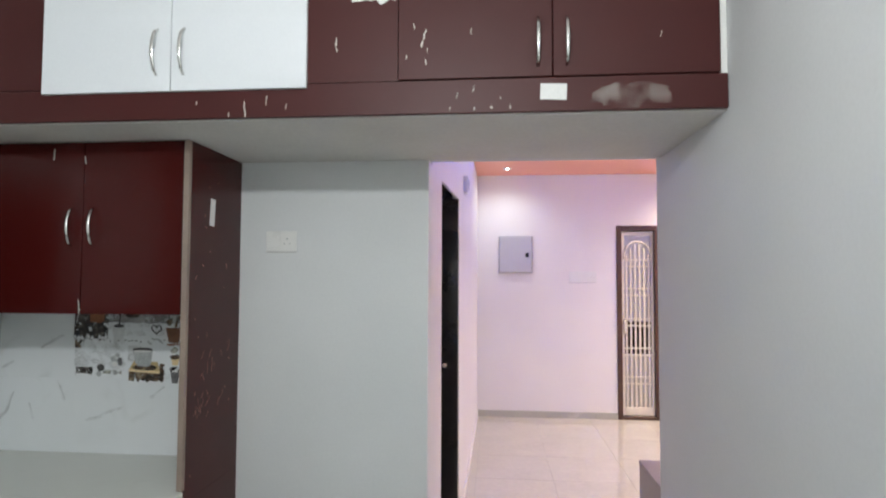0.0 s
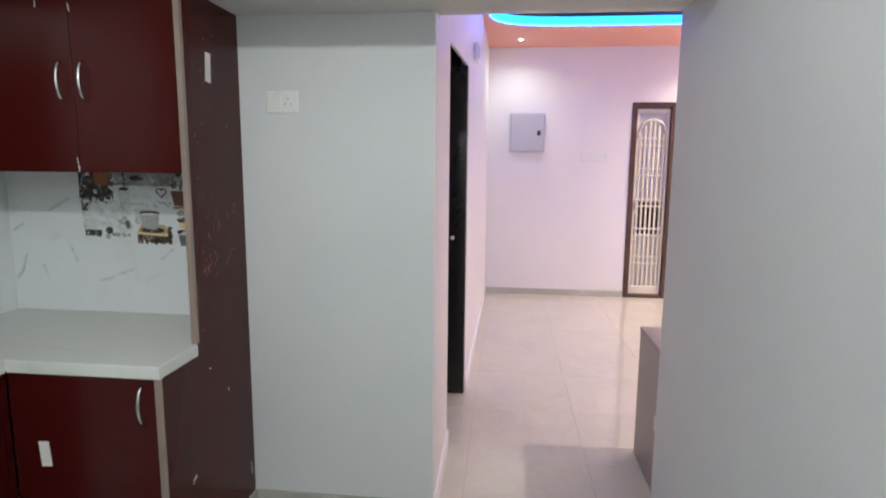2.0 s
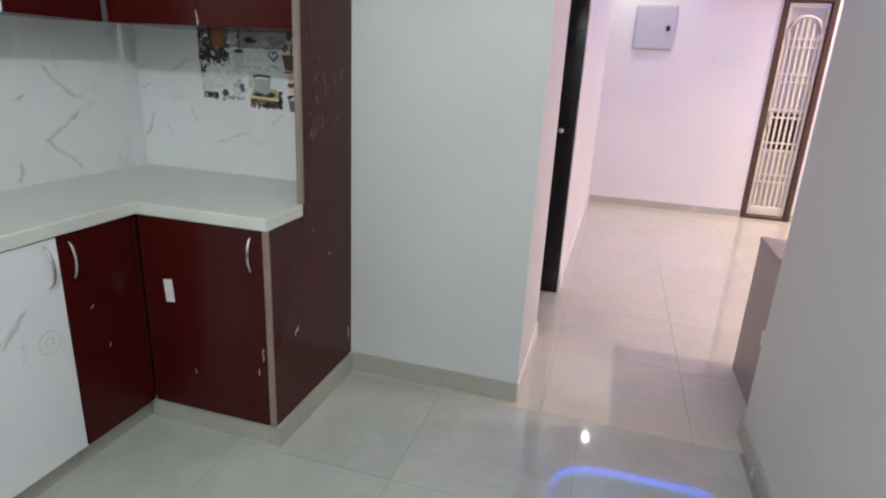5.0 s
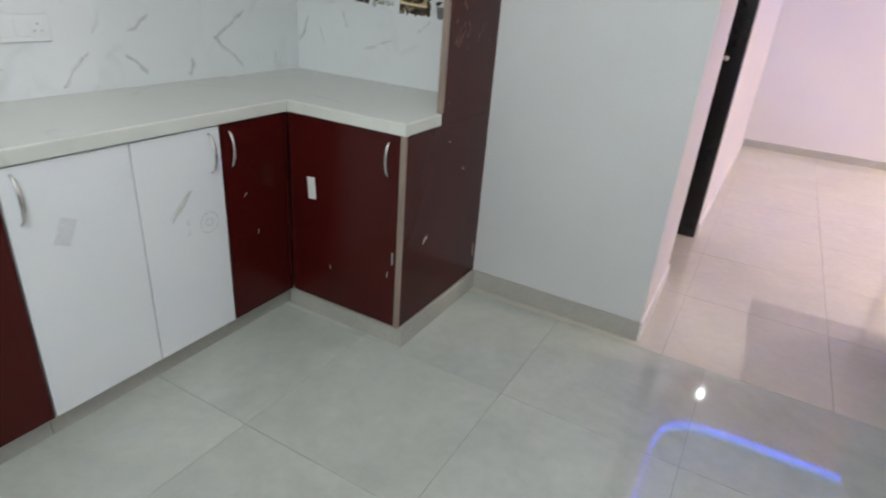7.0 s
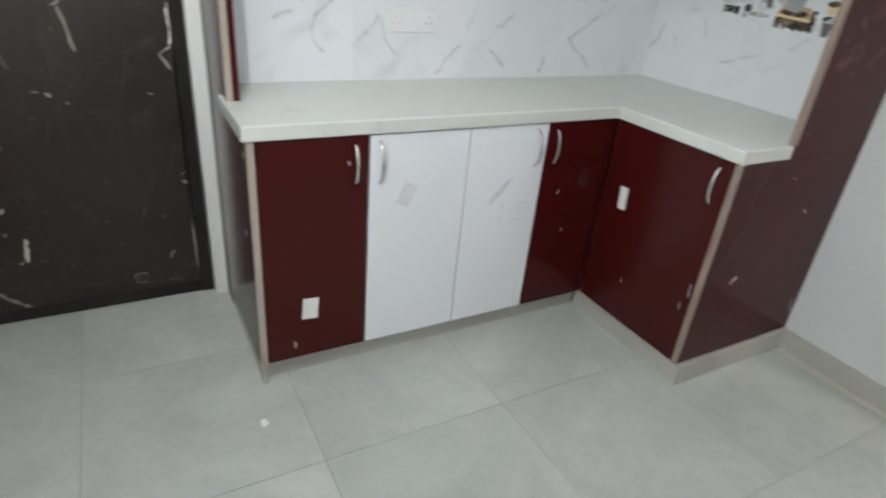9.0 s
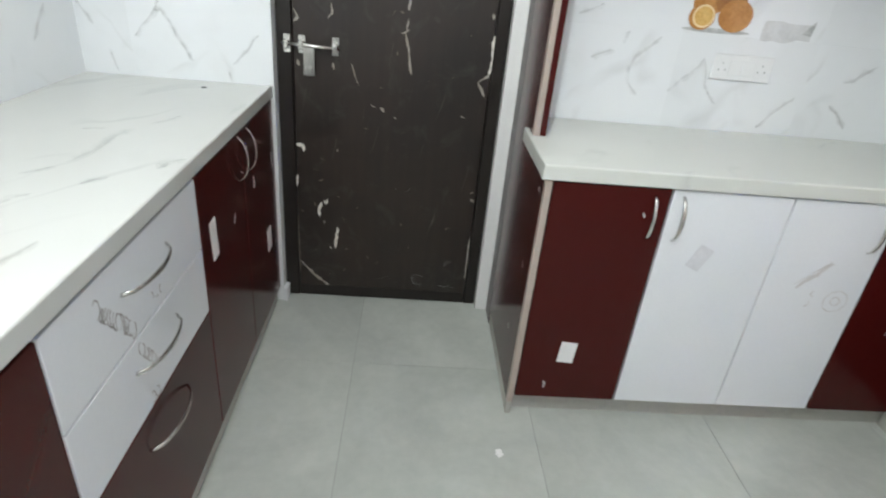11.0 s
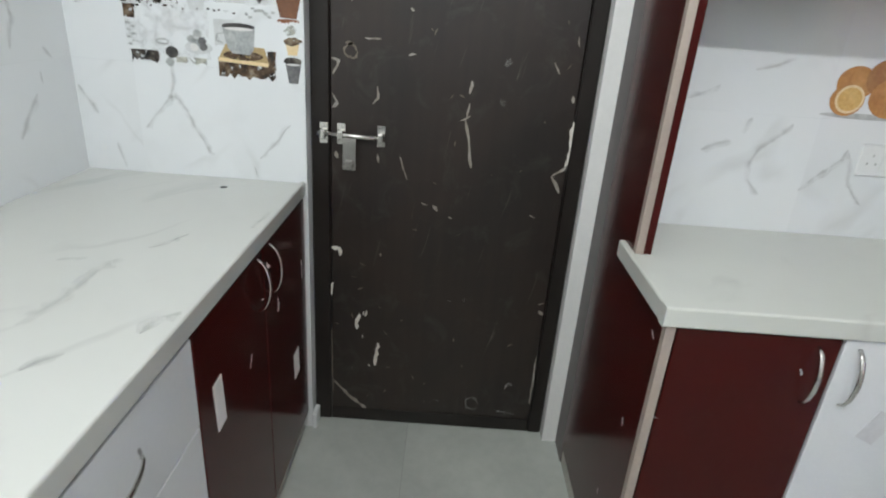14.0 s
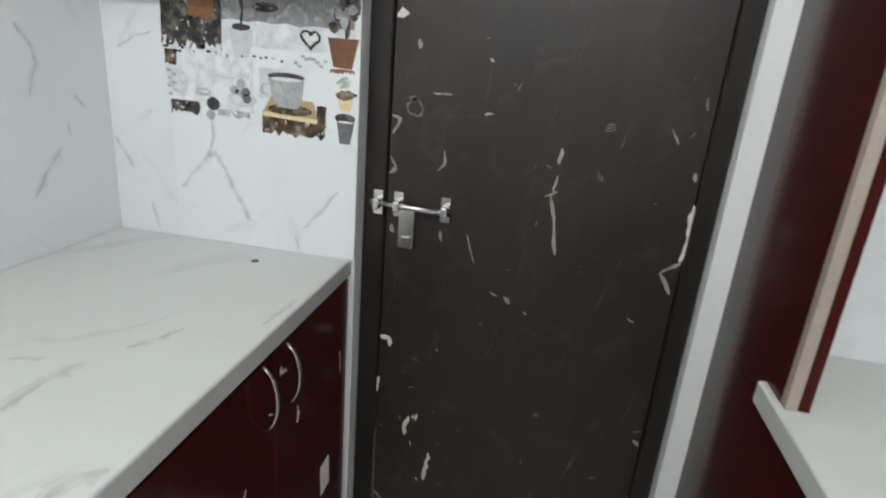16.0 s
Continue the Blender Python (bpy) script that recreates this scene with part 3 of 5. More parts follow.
top = thing("countertop", "off-white veined quartz worktop bent round the kitchen corner", "countertop", (-1.4, -0.6, ZU))
part("slab", prism([(XWC + 0.001, -1.914), (XWF - 0.016, -1.914), (XWF - 0.016, YNF + 0.014), (-0.797, YNF + 0.014),
                    (-0.797, YNB - 0.001), (XWC + 0.001, YNB - 0.001)], (0, 0, ZU), (1, 0, 0), (0, 1, 0), ZC - ZU), M_COUNTER, top)
for e in ((XWF - 0.016, XWF + 0.01, -1.947, YNF + 0.014), (XWF + 0.01, -0.775, YNF - 0.008, YNF + 0.014), (-0.797, -0.775, YNF + 0.014, -0.408),
          (-1.63, XWF - 0.016, -1.947, -1.914)):
    part("front_edge", rounded_edge(*e, ZU, ZC), M_COUNTER, top)
south_top = thing("countertop", "off-white veined quartz worktop along the south wall", "countertop", (-0.5, -3.05, ZU))
part("slab", box(XWS + 0.001, XE - 0.001, YS + 0.001, YSF - 0.008, ZUS, ZC), M_COUNTER_VEINED, south_top)
part("front_edge", rounded_edge(XWS - 0.05, XE - 0.001, YSF - 0.008, YSF + 0.003, ZUS, ZC + 0.004), M_COUNTER_VEINED, south_top)

# ---- base cabinets ----
G = "kitchen base cabinets"


def door_x(parent, y0, y1, mat, z0=0.088, z1=0.818, face=XWF, label=""):
    """A door that faces +x."""
    return part("door", box(face - 0.018, face, y0 + 0.002, y1 - 0.002, z0, z1, 0.0012), mat, parent, label)


def door_y(parent, x0, x1, mat, z0=0.088, z1=0.818, face=YNF, sign=-1, label="", name="door"):
    """A door that faces along y."""
    return part(name, box(x0 + 0.0015, x1 - 0.0015, face, face - 0.018 * sign, z0, z1, 0.0012), mat, parent, label)


def label_on(parent, centre, u, v, w, h, tilt=0.0, mat=None, name="paper_label"):
    c, s = math.cos(radians(tilt)), math.sin(radians(tilt))
    pts = [(c * a - s * b, s * a + c * b) for a, b in ((-w / 2, -h / 2), (w / 2, -h / 2), (w / 2, h / 2), (-w / 2, h / 2))]
    return part(name, prism(pts, centre, u, v, 0.0012), mat or M_PAPER, parent, "small white paper sticker" if mat is None else "")


def marks(parent, spots, u, v, mat, name="paint_mark"):
    """Thin putty or paint marks on a face: position, length, width, tilt."""
    bm = bmesh.new()
    rng = random.Random(len(spots))
    for p, ln, w, tilt in spots:
        c, s = math.cos(radians(tilt)), math.sin(radians(tilt))
        n = 8
        off, mid = 0.0, []
        for k in range(n + 1):
            off += rng.gauss(0, w * 0.13)
            mid.append(off)
        up = [(mid[k] + w * 0.45 * rng.uniform(0.05, 1.15) ** 1.4 * (1 if 0 < k < n else 0.2), -ln / 2 + ln * k / n) for k in range(n + 1)]
        dn = [(mid[k] - w * 0.45 * rng.uniform(0.05, 1.15) ** 1.4 * (1 if 0 < k < n else 0.2), -ln / 2 + ln * k / n) for k in range(n, -1, -1)]
        pts = [(c * a - s * b, s * a + c * b) for a, b in up + dn]
        join(bm, prism(pts, p, u, v, 0.0009))
    return tagged(part(name, bm, mat, parent), kind="stuff")


def streaks(parent, lines, origin, u, v, mat, name, seed=1, film=False):
    """Thin uneven streaks along short paths on a face: path, width."""
    rng = random.Random(seed)
    lift = Vector(u).cross(Vector(v)).normalized() * 0.0002
    bm = bmesh.new()
    for path, w in lines:
        pts = []
        for (a0, b0), (a1, b1) in zip(path, path[1:]):
            n = max(2, int(math.hypot(a1 - a0, b1 - b0) / 0.011))
            pts += [(a0 + (a1 - a0) * k / n, b0 + (b1 - b0) * k / n) for k in range(n)]
        pts.append(path[-1])
        m = len(pts) - 1
        up, dn, off = [], [], 0.0
        for k, (x, z) in enumerate(pts):
            (xa, za), (xb, zb) = pts[max(k - 1, 0)], pts[min(k + 1, m)]
            d = math.hypot(xb - xa, zb - za) or 1.0
            nx, nz = -(zb - za) / d, (xb - xa) / d
            off = off * 0.7 + rng.gauss(0, w * 0.16)
            half = 0.5 * w * rng.uniform(0.45, 1.15) * (0.3 if k in (0, m) else 1.0)
            up.append((x + nx * (off + half), z + nz * (off + half)))
            dn.append((x + nx * (off - half), z + nz * (off - half)))
        if film:
            bm.faces.new([bm.verts.new(Vector(origin) + Vector(u) * q[0] + Vector(v) * q[1] + lift) for q in up + dn[::-1]])
        else:
            join(bm, prism(up + dn[::-1], origin, u, v, 0.0003))
    return tagged(part(name, bm, mat, parent), kind="stuff")


Y_, Z_, X_ = (0, 1, 0), (0, 0, 1), (1, 0, 0)
IN = XWF - 0.02
# north run: one maroon unit with tall side panel
cab = thing("base_cabinet", "maroon laminate corner base cabinet with one door beside the wall", "cabinet", (-1.03, -0.3, 0), G)
part("body", box(-1.277, -0.798, -0.611, YNB - 0.002, 0.086, ZU - 0.001), M_RED, cab)
d = door_y(cab, -1.295, -0.798, M_RED)
handle(d, (-0.838, YNF - 0.001, 0.735), Z_, (0, -1, 0))
label_on(d, (-1.186, YNF - 0.0002, 0.553), X_, Z_, 0.036, 0.085, 4)
part("side_panel", box(-0.796, -0.778, -0.62, -0.0005, 0.086, ZU - 0.001), M_RED, cab, "maroon laminate side panel")
part("edge_band", box(-0.7965, -0.777, -0.6335, -0.62, 0.086, ZU - 0.001, 0.001), M_EDGE, cab, "beige edge strip")
part("plinth", box(-1.335, -0.778, YNF + 0.012, -0.582, 0.0, 0.085), M_SKIRT, cab)
marks(cab, [((-0.7778, -0.47, 0.40), 0.035, 0.012, -35), ((-0.7778, -0.03, 0.2), 0.06, 0.006, 5), ((-0.7778, -0.2, 0.62), 0.02, 0.005, 20),
            ((-0.7778, -0.33, 0.75), 0.015, 0.004, 60)], Y_, Z_, M_PUTTY)
marks(cab, [((-0.815, YNF - 0.0002, 0.37), 0.05, 0.008, 5), ((-0.83, YNF - 0.0002, 0.3), 0.03, 0.005, -10), ((-1.1, YNF - 0.0002, 0.25), 0.02, 0.004, 15)], X_, Z_, M_GREYMARK)

# west run: maroon, white pair, maroon
cab = thing("base_cabinet", "maroon laminate base cabinet at the inner corner of the worktop", "cabinet", (-1.5, -0.77, 0), G)
part("body", box(XWC, IN, -0.934, -0.648, 0.086, ZU - 0.001), M_RED, cab)
d = door_x(cab, -0.935, -0.654, M_RED)
part("corner_filler", box(IN, XWF - 0.004, -0.652, YNF + 0.001, 0.088, 0.818), M_RED, cab)
handle(d, (XWF + 0.001, -0.905, 0.735), Z_, X_)
part("plinth", box(XWC, XWF - 0.045, -0.935, -0.602, 0.0, 0.085), M_SKIRT, cab)
marks(cab, [((XWF + 0.0002, -0.85, 0.56), 0.02, 0.004, -40), ((XWF + 0.0002, -0.8, 0.4), 0.015, 0.004, -20)], Y_, Z_, M_GREYMARK)

cab = thing("base_cabinet", "white laminate double-door base cabinet with pencil marks and smudges", "cabinet", (-1.5, -1.255, 0), G)
part("body", box(XWC, IN, -1.587, -0.937, 0.086, ZU - 0.001), M_WHITE, cab)
d = door_x(cab, -1.248, -0.937, M_WHITE)
handle(d, (XWF + 0.001, -0.982, 0.735), Z_, X_)
scrawl = [([(-1.15, 0.545), (-1.118, 0.575), (-1.085, 0.61), (-1.06, 0.625)], 0.016), ([(-1.155, 0.555), (-1.1, 0.605), (-1.07, 0.635)], 0.004)]
scrawl += [([(-1.085, 0.54), (-1.095, 0.525), (-1.082, 0.515)], 0.004), ([(-1.092, 0.505), (-1.085, 0.49), (-1.1, 0.48)], 0.004)]
scrawl += [([(-1.01 + q * math.cos(k * 0.75), 0.505 + q * math.sin(k * 0.75)) for k in range(10)], 0.0035) for q in (0.038, 0.014)]
streaks(d, scrawl, (XWF + 0.0003, 0, 0), (0, 1, 0), (0, 0, 1), M_PENCIL_SOFT, "pencil_writing", 12)
d = door_x(cab, -1.588, -1.248, M_WHITE)
handle(d, (XWF + 0.001, -1.555, 0.735), Z_, X_)
label_on(d, (XWF + 0.0002, -1.46, 0.62), Y_, Z_, 0.045, 0.075, -25, M_SMUDGE, "smudge")
part("plinth", box(XWC, XWF - 0.045, -1.588, -0.937, 0.0, 0.085), M_SKIRT, cab)

cab = thing("base_cabinet", "maroon laminate base cabinet at the worktop's end by the back door", "cabinet", (-1.5, -1.75, 0), G)
part("body", box(XWC, IN, -1.914, -1.59, 0.086, ZU - 0.001), M_RED, cab)
d = door_x(cab, -1.914, -1.59, M_RED)
handle(d, (XWF + 0.001, -1.634, 0.735), Z_, X_)
label_on(d, (XWF + 0.0002, -1.775, 0.268), Y_, Z_, 0.05, 0.075, -4)
part("side_panel", box(-1.82, XWF - 0.018, -1.934, -1.9155, 0.06, ZU - 0.001), M_RED, cab, "maroon laminate side panel")
part("edge_band", box(XWF - 0.018, XWF, -1.9345, -1.915, 0.06, ZU - 0.001, 0.001), M_EDGE_LIT, cab, "beige edge strip")
part("plinth", box(-1.82, XWF - 0.012, -1.9305, -1.916, 0.0, 0.0595), M_SKIRT, cab)
part("plinth", box(XWC, XWF - 0.045, -1.9145, -1.59, 0.0, 0.085), M_SKIRT, cab)
marks(cab, [((-1.45 + 0.05 * k, -1.9342, 0.25 + 0.13 * (k * 7 % 5)), 0.02, 0.004, 30 * k) for k in range(5)], X_, Z_, M_GREYMARK)
marks(cab, [((XWF + 0.0002, -1.83, 0.14), 0.03, 0.012, 10), ((XWF + 0.0002, -1.65, 0.74), 0.015, 0.006, 5)], Y_, Z_, M_GREYMARK)

# south run
cab = thing("base_cabinet", "maroon laminate double-door base cabinet with white stickers by the back door", "cabinet", (-1.52, -3.05, 0), G)
part("body", box(XWS + 0.002, -1.139, YS + 0.002, YSF - 0.02, 0.075, ZUS - 0.001), M_RED, cab)
d = door_y(cab, XWS + 0.004, -1.517, M_RED, 0.075, 0.82, YSF, 1)
handle(d, (-1.562, YSF + 0.001, 0.752), Z_, Y_, 0.13)
label_on(d, (-1.765, YSF + 0.0002, 0.352), (-1, 0, 0), Z_, 0.05, 0.085, 3)
d = door_y(cab, -1.517, -1.139, M_RED, 0.075, 0.82, YSF, 1)
handle(d, (-1.472, YSF + 0.001, 0.752), Z_, Y_, 0.13)
label_on(d, (-1.222, YSF + 0.0002, 0.624), (-1, 0, 0), Z_, 0.042, 0.11, 4)
marks(cab, [((-1.56, YSF + 0.0003, 0.77), 0.03, 0.02, 30), ((-1.61, YSF + 0.0003, 0.63), 0.04, 0.015, 10), ((-1.4, YSF + 0.0003, 0.6), 0.03, 0.006, -25),
            ((-1.85, YSF + 0.0003, 0.62), 0.06, 0.004, 5), ((-1.5, YSF + 0.0003, 0.7), 0.02, 0.004, 60)], (-1, 0, 0), Z_, M_GREYMARK)
part("plinth", box(XWS + 0.002, -1.139, YS + 0.01, YSF - 0.016, 0.0, 0.0745), M_SKIRT, cab)

cab = thing("drawer_cabinet", "base cabinet with two white drawers over a maroon drawer", "cabinet", (-0.85, -3.05, 0), G)
part("body", box(-1.137, -0.532, YS + 0.002, YSF - 0.02, 0.075, ZUS - 0.001), M_RED, cab)
for z0, z1, hz, mt in ((0.643, 0.82, 0.752, M_WHITE), (0.463, 0.639, 0.578, M_WHITE), (0.075, 0.459, 0.38, M_RED)):
    d = door_y(cab, -1.137, -0.532, mt, z0, z1, YSF, 1, name="drawer_front")
    handle(d, (-0.85, YSF + 0.001, hz), X_, Y_, 0.2, 0.03, M_STEEL)
rng = random.Random(6)
for ax, az, bx, bz, n_, size in ((-0.675, 0.772, -0.772, 0.665, 15, 0.036), (-0.785, 0.612, -0.83, 0.55, 9, 0.028), (-0.86, 0.68, -0.9, 0.675, 3, 0.018), (-0.8, 0.48, -0.84, 0.475, 3, 0.03)):
    glyphs = []
    for k in range(n_):
        q = k / max(1, n_ - 1)
        gx, gz = ax + (bx - ax) * q, az + (bz - az) * q
        a0 = rng.uniform(0, 6.3)
        turn = rng.choice((-4.2, -2.6, 1.8, 3.2, 5.2))
        glyphs.append(([(gx + size * 0.3 * math.cos(a0 + turn * i / 5), gz + size * 0.5 * math.sin(a0 + turn * i / 5)) for i in range(6)], 0.0032))
    streaks(cab, glyphs, (0, YSF + 0.0003, 0), (1, 0, 0), (0, 0, 1), M_PENCIL, "pencil_writing", 4)
part("plinth", box(-1.137, -0.532, YS + 0.01, YSF - 0.016, 0.0, 0.0745), M_SKIRT, cab)

for x0, x1 in ((-0.53, 0.17), (0.172, 0.898)):
    cab = thing("base_cabinet", "maroon laminate double-door base cabinet along the south wall", "cabinet", ((x0 + x1) / 2, -3.05, 0), G)
    part("body", box(x0, x1, YS + 0.002, YSF - 0.02, 0.075, ZUS - 0.001), M_RED, cab)
    xm = (x0 + x1) / 2
    for a, b_, hx in ((x0, xm, xm - 0.04), (xm, x1, xm + 0.04)):
        d = door_y(cab, a, b_, M_RED, 0.075, 0.82, YSF, 1)
        handle(d, (hx, YSF + 0.001, 0.71), Z_, Y_)
    part("plinth", box(x0, x1, YS + 0.01, YSF - 0.016, 0.0, 0.0745), M_SKIRT, cab)

# ---- wall cabinets ----
cab = thing("wall_cabinet", "maroon wall cabinet with a tall side panel down to the worktop", "cabinet", (-1.2, -0.25, 1.45), "wall cabinets")
part("body", box(-1.56, -0.798, -0.39, YNB - 0.001, 1.452, ZLOFT - 0.002), M_RED, cab)
for a, b_, hx in ((-1.52, -1.157, -1.196), (-1.157, -0.798, -1.117)):
    d = door_y(cab, a, b_, M_RED, 1.45, ZLOFT - 0.004, -0.41)
    handle(d, (hx, -0.411, 1.748), Z_, (0, -1, 0))
sp = part("side_panel", join(box(-0.796, -0.778, -0.392, -0.0005, ZC + 0.0005, ZLOFT - 0.001), box(-0.796, -0.778, -0.40, -0.0005, ZU, ZC + 0.0004)), M_RED, cab, "tall maroon side panel")
part("edge_band", box(-0.7965, -0.777, -0.41, -0.392, ZC + 0.0005, ZLOFT - 0.001, 0.001), M_EDGE, cab, "beige edge strip")
label_on(cab, (-0.7779, -0.24, 1.814), Y_, Z_, 0.035, 0.1, -4)
rng = random.Random(31)
marks(cab, [((-0.7778, -0.12, 1.62), 0.02, 0.01, 0), ((-0.7778, -0.3, 1.62), 0.012, 0.008, 0)]
      + [((-0.7778, rng.uniform(-0.34, -0.08), rng.uniform(1.08, 1.32)), rng.uniform(0.01, 0.05), rng.uniform(0.0015, 0.004), rng.uniform(-50, 50)) for k in range(26)]
      + [((-0.7778, rng.uniform(-0.36, -0.04), rng.uniform(0.9, 2.0)), rng.uniform(0.006, 0.02), 0.004, rng.uniform(-90, 90)) for k in range(14)], Y_, Z_, M_REDSCUFF, "scratch_mark")
marks(cab, [((-1.27, -0.4102, 2.0), 0.04, 0.006, 0), ((-1.15, -0.4102, 1.98), 0.03, 0.005, 0), ((-1.16, -0.4102, 1.475), 0.05, 0.006, 4)], X_, Z_, M_PUTTY)

cab = thing("wall_cabinet", "maroon laminate wall cabinets over the west worktop with a side panel", "cabinet", (-1.66, -1.2, 1.45), "wall cabinets")
part("body", box(XWC, -1.562, -1.896, -0.412, 1.452, ZLOFT - 0.002), M_RED, cab)
ys = [-1.896, -1.53, -1.16, -0.79, -0.43]
for k in range(4):
    d = door_x(cab, ys[k], ys[k + 1], (M_RED, M_WHITE, M_WHITE, M_RED)[k], 1.45, ZLOFT - 0.004, -1.543)
    handle(d, (-1.542, ys[k + (k + 1) % 2] + (-0.04 if k % 2 == 0 else 0.04), 1.56), Z_, X_)
part("side_panel", box(-1.82, -1.562, -1.934, -1.9165, ZU, ZLOFT + 0.7), M_RED, cab, "tall maroon side panel")
part("side_panel", box(-1.775, -1.546, -1.9155, -1.8975, ZC + 0.0005, ZLOFT - 0.001), M_RED, cab, "tall maroon side panel")
part("edge_band", box(-1.562, -1.543, -1.9345, -1.916, ZC + 0.0005, ZLOFT + 0.7, 0.001), M_EDGE_LIT, cab, "beige edge strip")
# unseen ledge, added only so that it shades the top of these tiles
solo("shade_ledge", box(XWS + 0.001, XWS + 0.105, YS + 0.002, -2.76, 1.45, 1.475, 0.002), M_WHITE, "unseen narrow white ledge added to shade the tiles by the back door", "shelf", (XWS + 0.05, -3.05, 1.45))

# ---- loft cupboard ----
LF = -0.645
loft = thing("loft_cupboard", "maroon and white laminate loft cupboard above the doorway, splashed with paint", "cupboard", (-0.4, -0.3, ZLOFT + 0.07))
part("body", box(XWC, 0.88, -0.62, -0.001, ZLOFT + 0.071, ZCEIL - 0.001), M_RED, loft)
part("fascia", box(XWC, XE - 0.002, LF, -0.627, ZLOFT + 0.004, 2.146, 0.001), M_REDMATT, loft, "maroon laminate fascia")
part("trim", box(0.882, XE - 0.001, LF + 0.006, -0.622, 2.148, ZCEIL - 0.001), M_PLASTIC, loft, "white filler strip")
for a, b_, mt, hx in ((-1.12, -0.707, M_WHITE, -0.751), (-0.707, -0.29, M_WHITE, -0.666), (-0.022, 0.421, M_REDMATT, 0.38), (0.421, 0.88, M_REDMATT, 0.461)):
    f = LF - (0.012 if mt is M_WHITE else 0.002)
    d = door_y(loft, a, b_, mt, 2.132 if mt is M_WHITE else 2.15, 2.80, f)
    handle(d, (hx, f - 0.001, 2.25), Z_, (0, -1, 0), 0.14)
for a, b_ in ((XWC, -1.126), (-0.295, -0.023)):
    part("front_panel", box(a, b_, LF + 0.001, -0.622, 2.148, 2.80), M_REDMATT, loft, "plain maroon front panel")
part("front_panel", box(XWC, 0.88, LF + 0.001, -0.622, 2.802, ZCEIL - 0.001), M_RED, loft)
F_ = LF - 0.0003
part("pale_blotch", prism(ellipse(0.64, 2.09, 0.115, 0.036, 28, 0.14, random.Random(8)), (0, F_, 0), X_, Z_, 0.0008), M_BLOTCH, loft, "cloudy pale blotch")
label_on(loft, (0.423, F_, 2.105), X_, Z_, 0.074, 0.046, -2)
rng = random.Random(5)
part("torn_paper", prism([(0.13 * k / 9, rng.uniform(-0.012, 0.006)) for k in range(10)] + [(0.13, 0.08), (0.0, 0.08)], (-0.16, LF - 0.001, 2.385), X_, Z_, 0.0012), M_PAPER, loft, "torn strip of white paper")
D_ = LF - 0.0024
marks(loft, [((-0.205, F_, 2.26), 0.045, 0.009, 0), ((0.05, D_, 2.27), 0.055, 0.011, -4), ((0.025, D_, 2.305), 0.02, 0.006, 0), ((0.065, D_, 2.235), 0.015, 0.004, 0),
             ((0.06, D_, 2.2), 0.018, 0.005, 0), ((0.0, D_, 2.215), 0.014, 0.004, 0), ((0.19, D_, 2.285), 0.02, 0.004, 0), ((-0.48, F_, 2.075), 0.05, 0.007, 3),
             ((-0.415, F_, 2.10), 0.03, 0.005, 0), ((-0.355, F_, 2.08), 0.015, 0.004, 0), ((-0.53, F_, 2.06), 0.015, 0.005, 0), ((-0.63, F_, 2.095), 0.014, 0.004, 0),
             ((0.15, F_, 2.10), 0.02, 0.004, -8), ((0.195, F_, 2.12), 0.02, 0.004, -8), ((0.2, F_, 2.063), 0.012, 0.005, 0), ((0.25, F_, 2.066), 0.014, 0.005, 0),
             ((0.3, F_, 2.064), 0.012, 0.005, 0), ((0.275, F_, 2.09), 0.01, 0.003, 0), ((0.72, D_, 2.26), 0.018, 0.004, -10), ((0.13, F_, 2.062), 0.012, 0.004, 0)], X_, Z_, M_PUTTY)

# ---- back door's bolt and scuffs ----
bolt = thing("door_bolt", "steel sliding bolt with a hanging hasp on the brown door", "bolt", (XD, -2.648, 1.0))
part("rod", tube([(XD + 0.018, -2.745, 1.005), (XD + 0.018, -2.553, 0.998)], 0.007, 10), M_STEEL, bolt, smooth=True)
for by in (-2.731, -2.681, -2.568):
    part("bracket", join(box(XD - 0.006, XD + 0.002, by - 0.012, by + 0.012, 0.972, 1.032, 0.001), box(XD + 0.002, XD + 0.028, by - 0.008, by + 0.008, 0.988, 1.015, 0.004, 2)), M_STEEL, bolt)
part("hasp", join(box(XD + 0.014, XD + 0.019, -2.674, -2.636, 0.902, 0.997, 0.001), box(XD + 0.019, XD + 0.024, -2.666, -2.643, 0.907, 0.932, 0.002)), M_STEEL, bolt, "hanging hasp plate")
part("staple", box(XD - 0.006, XD + 0.016, -2.66, -2.648, 0.93, 0.96, 0.002), M_STEEL, bolt)
XL = XD - 0.0058
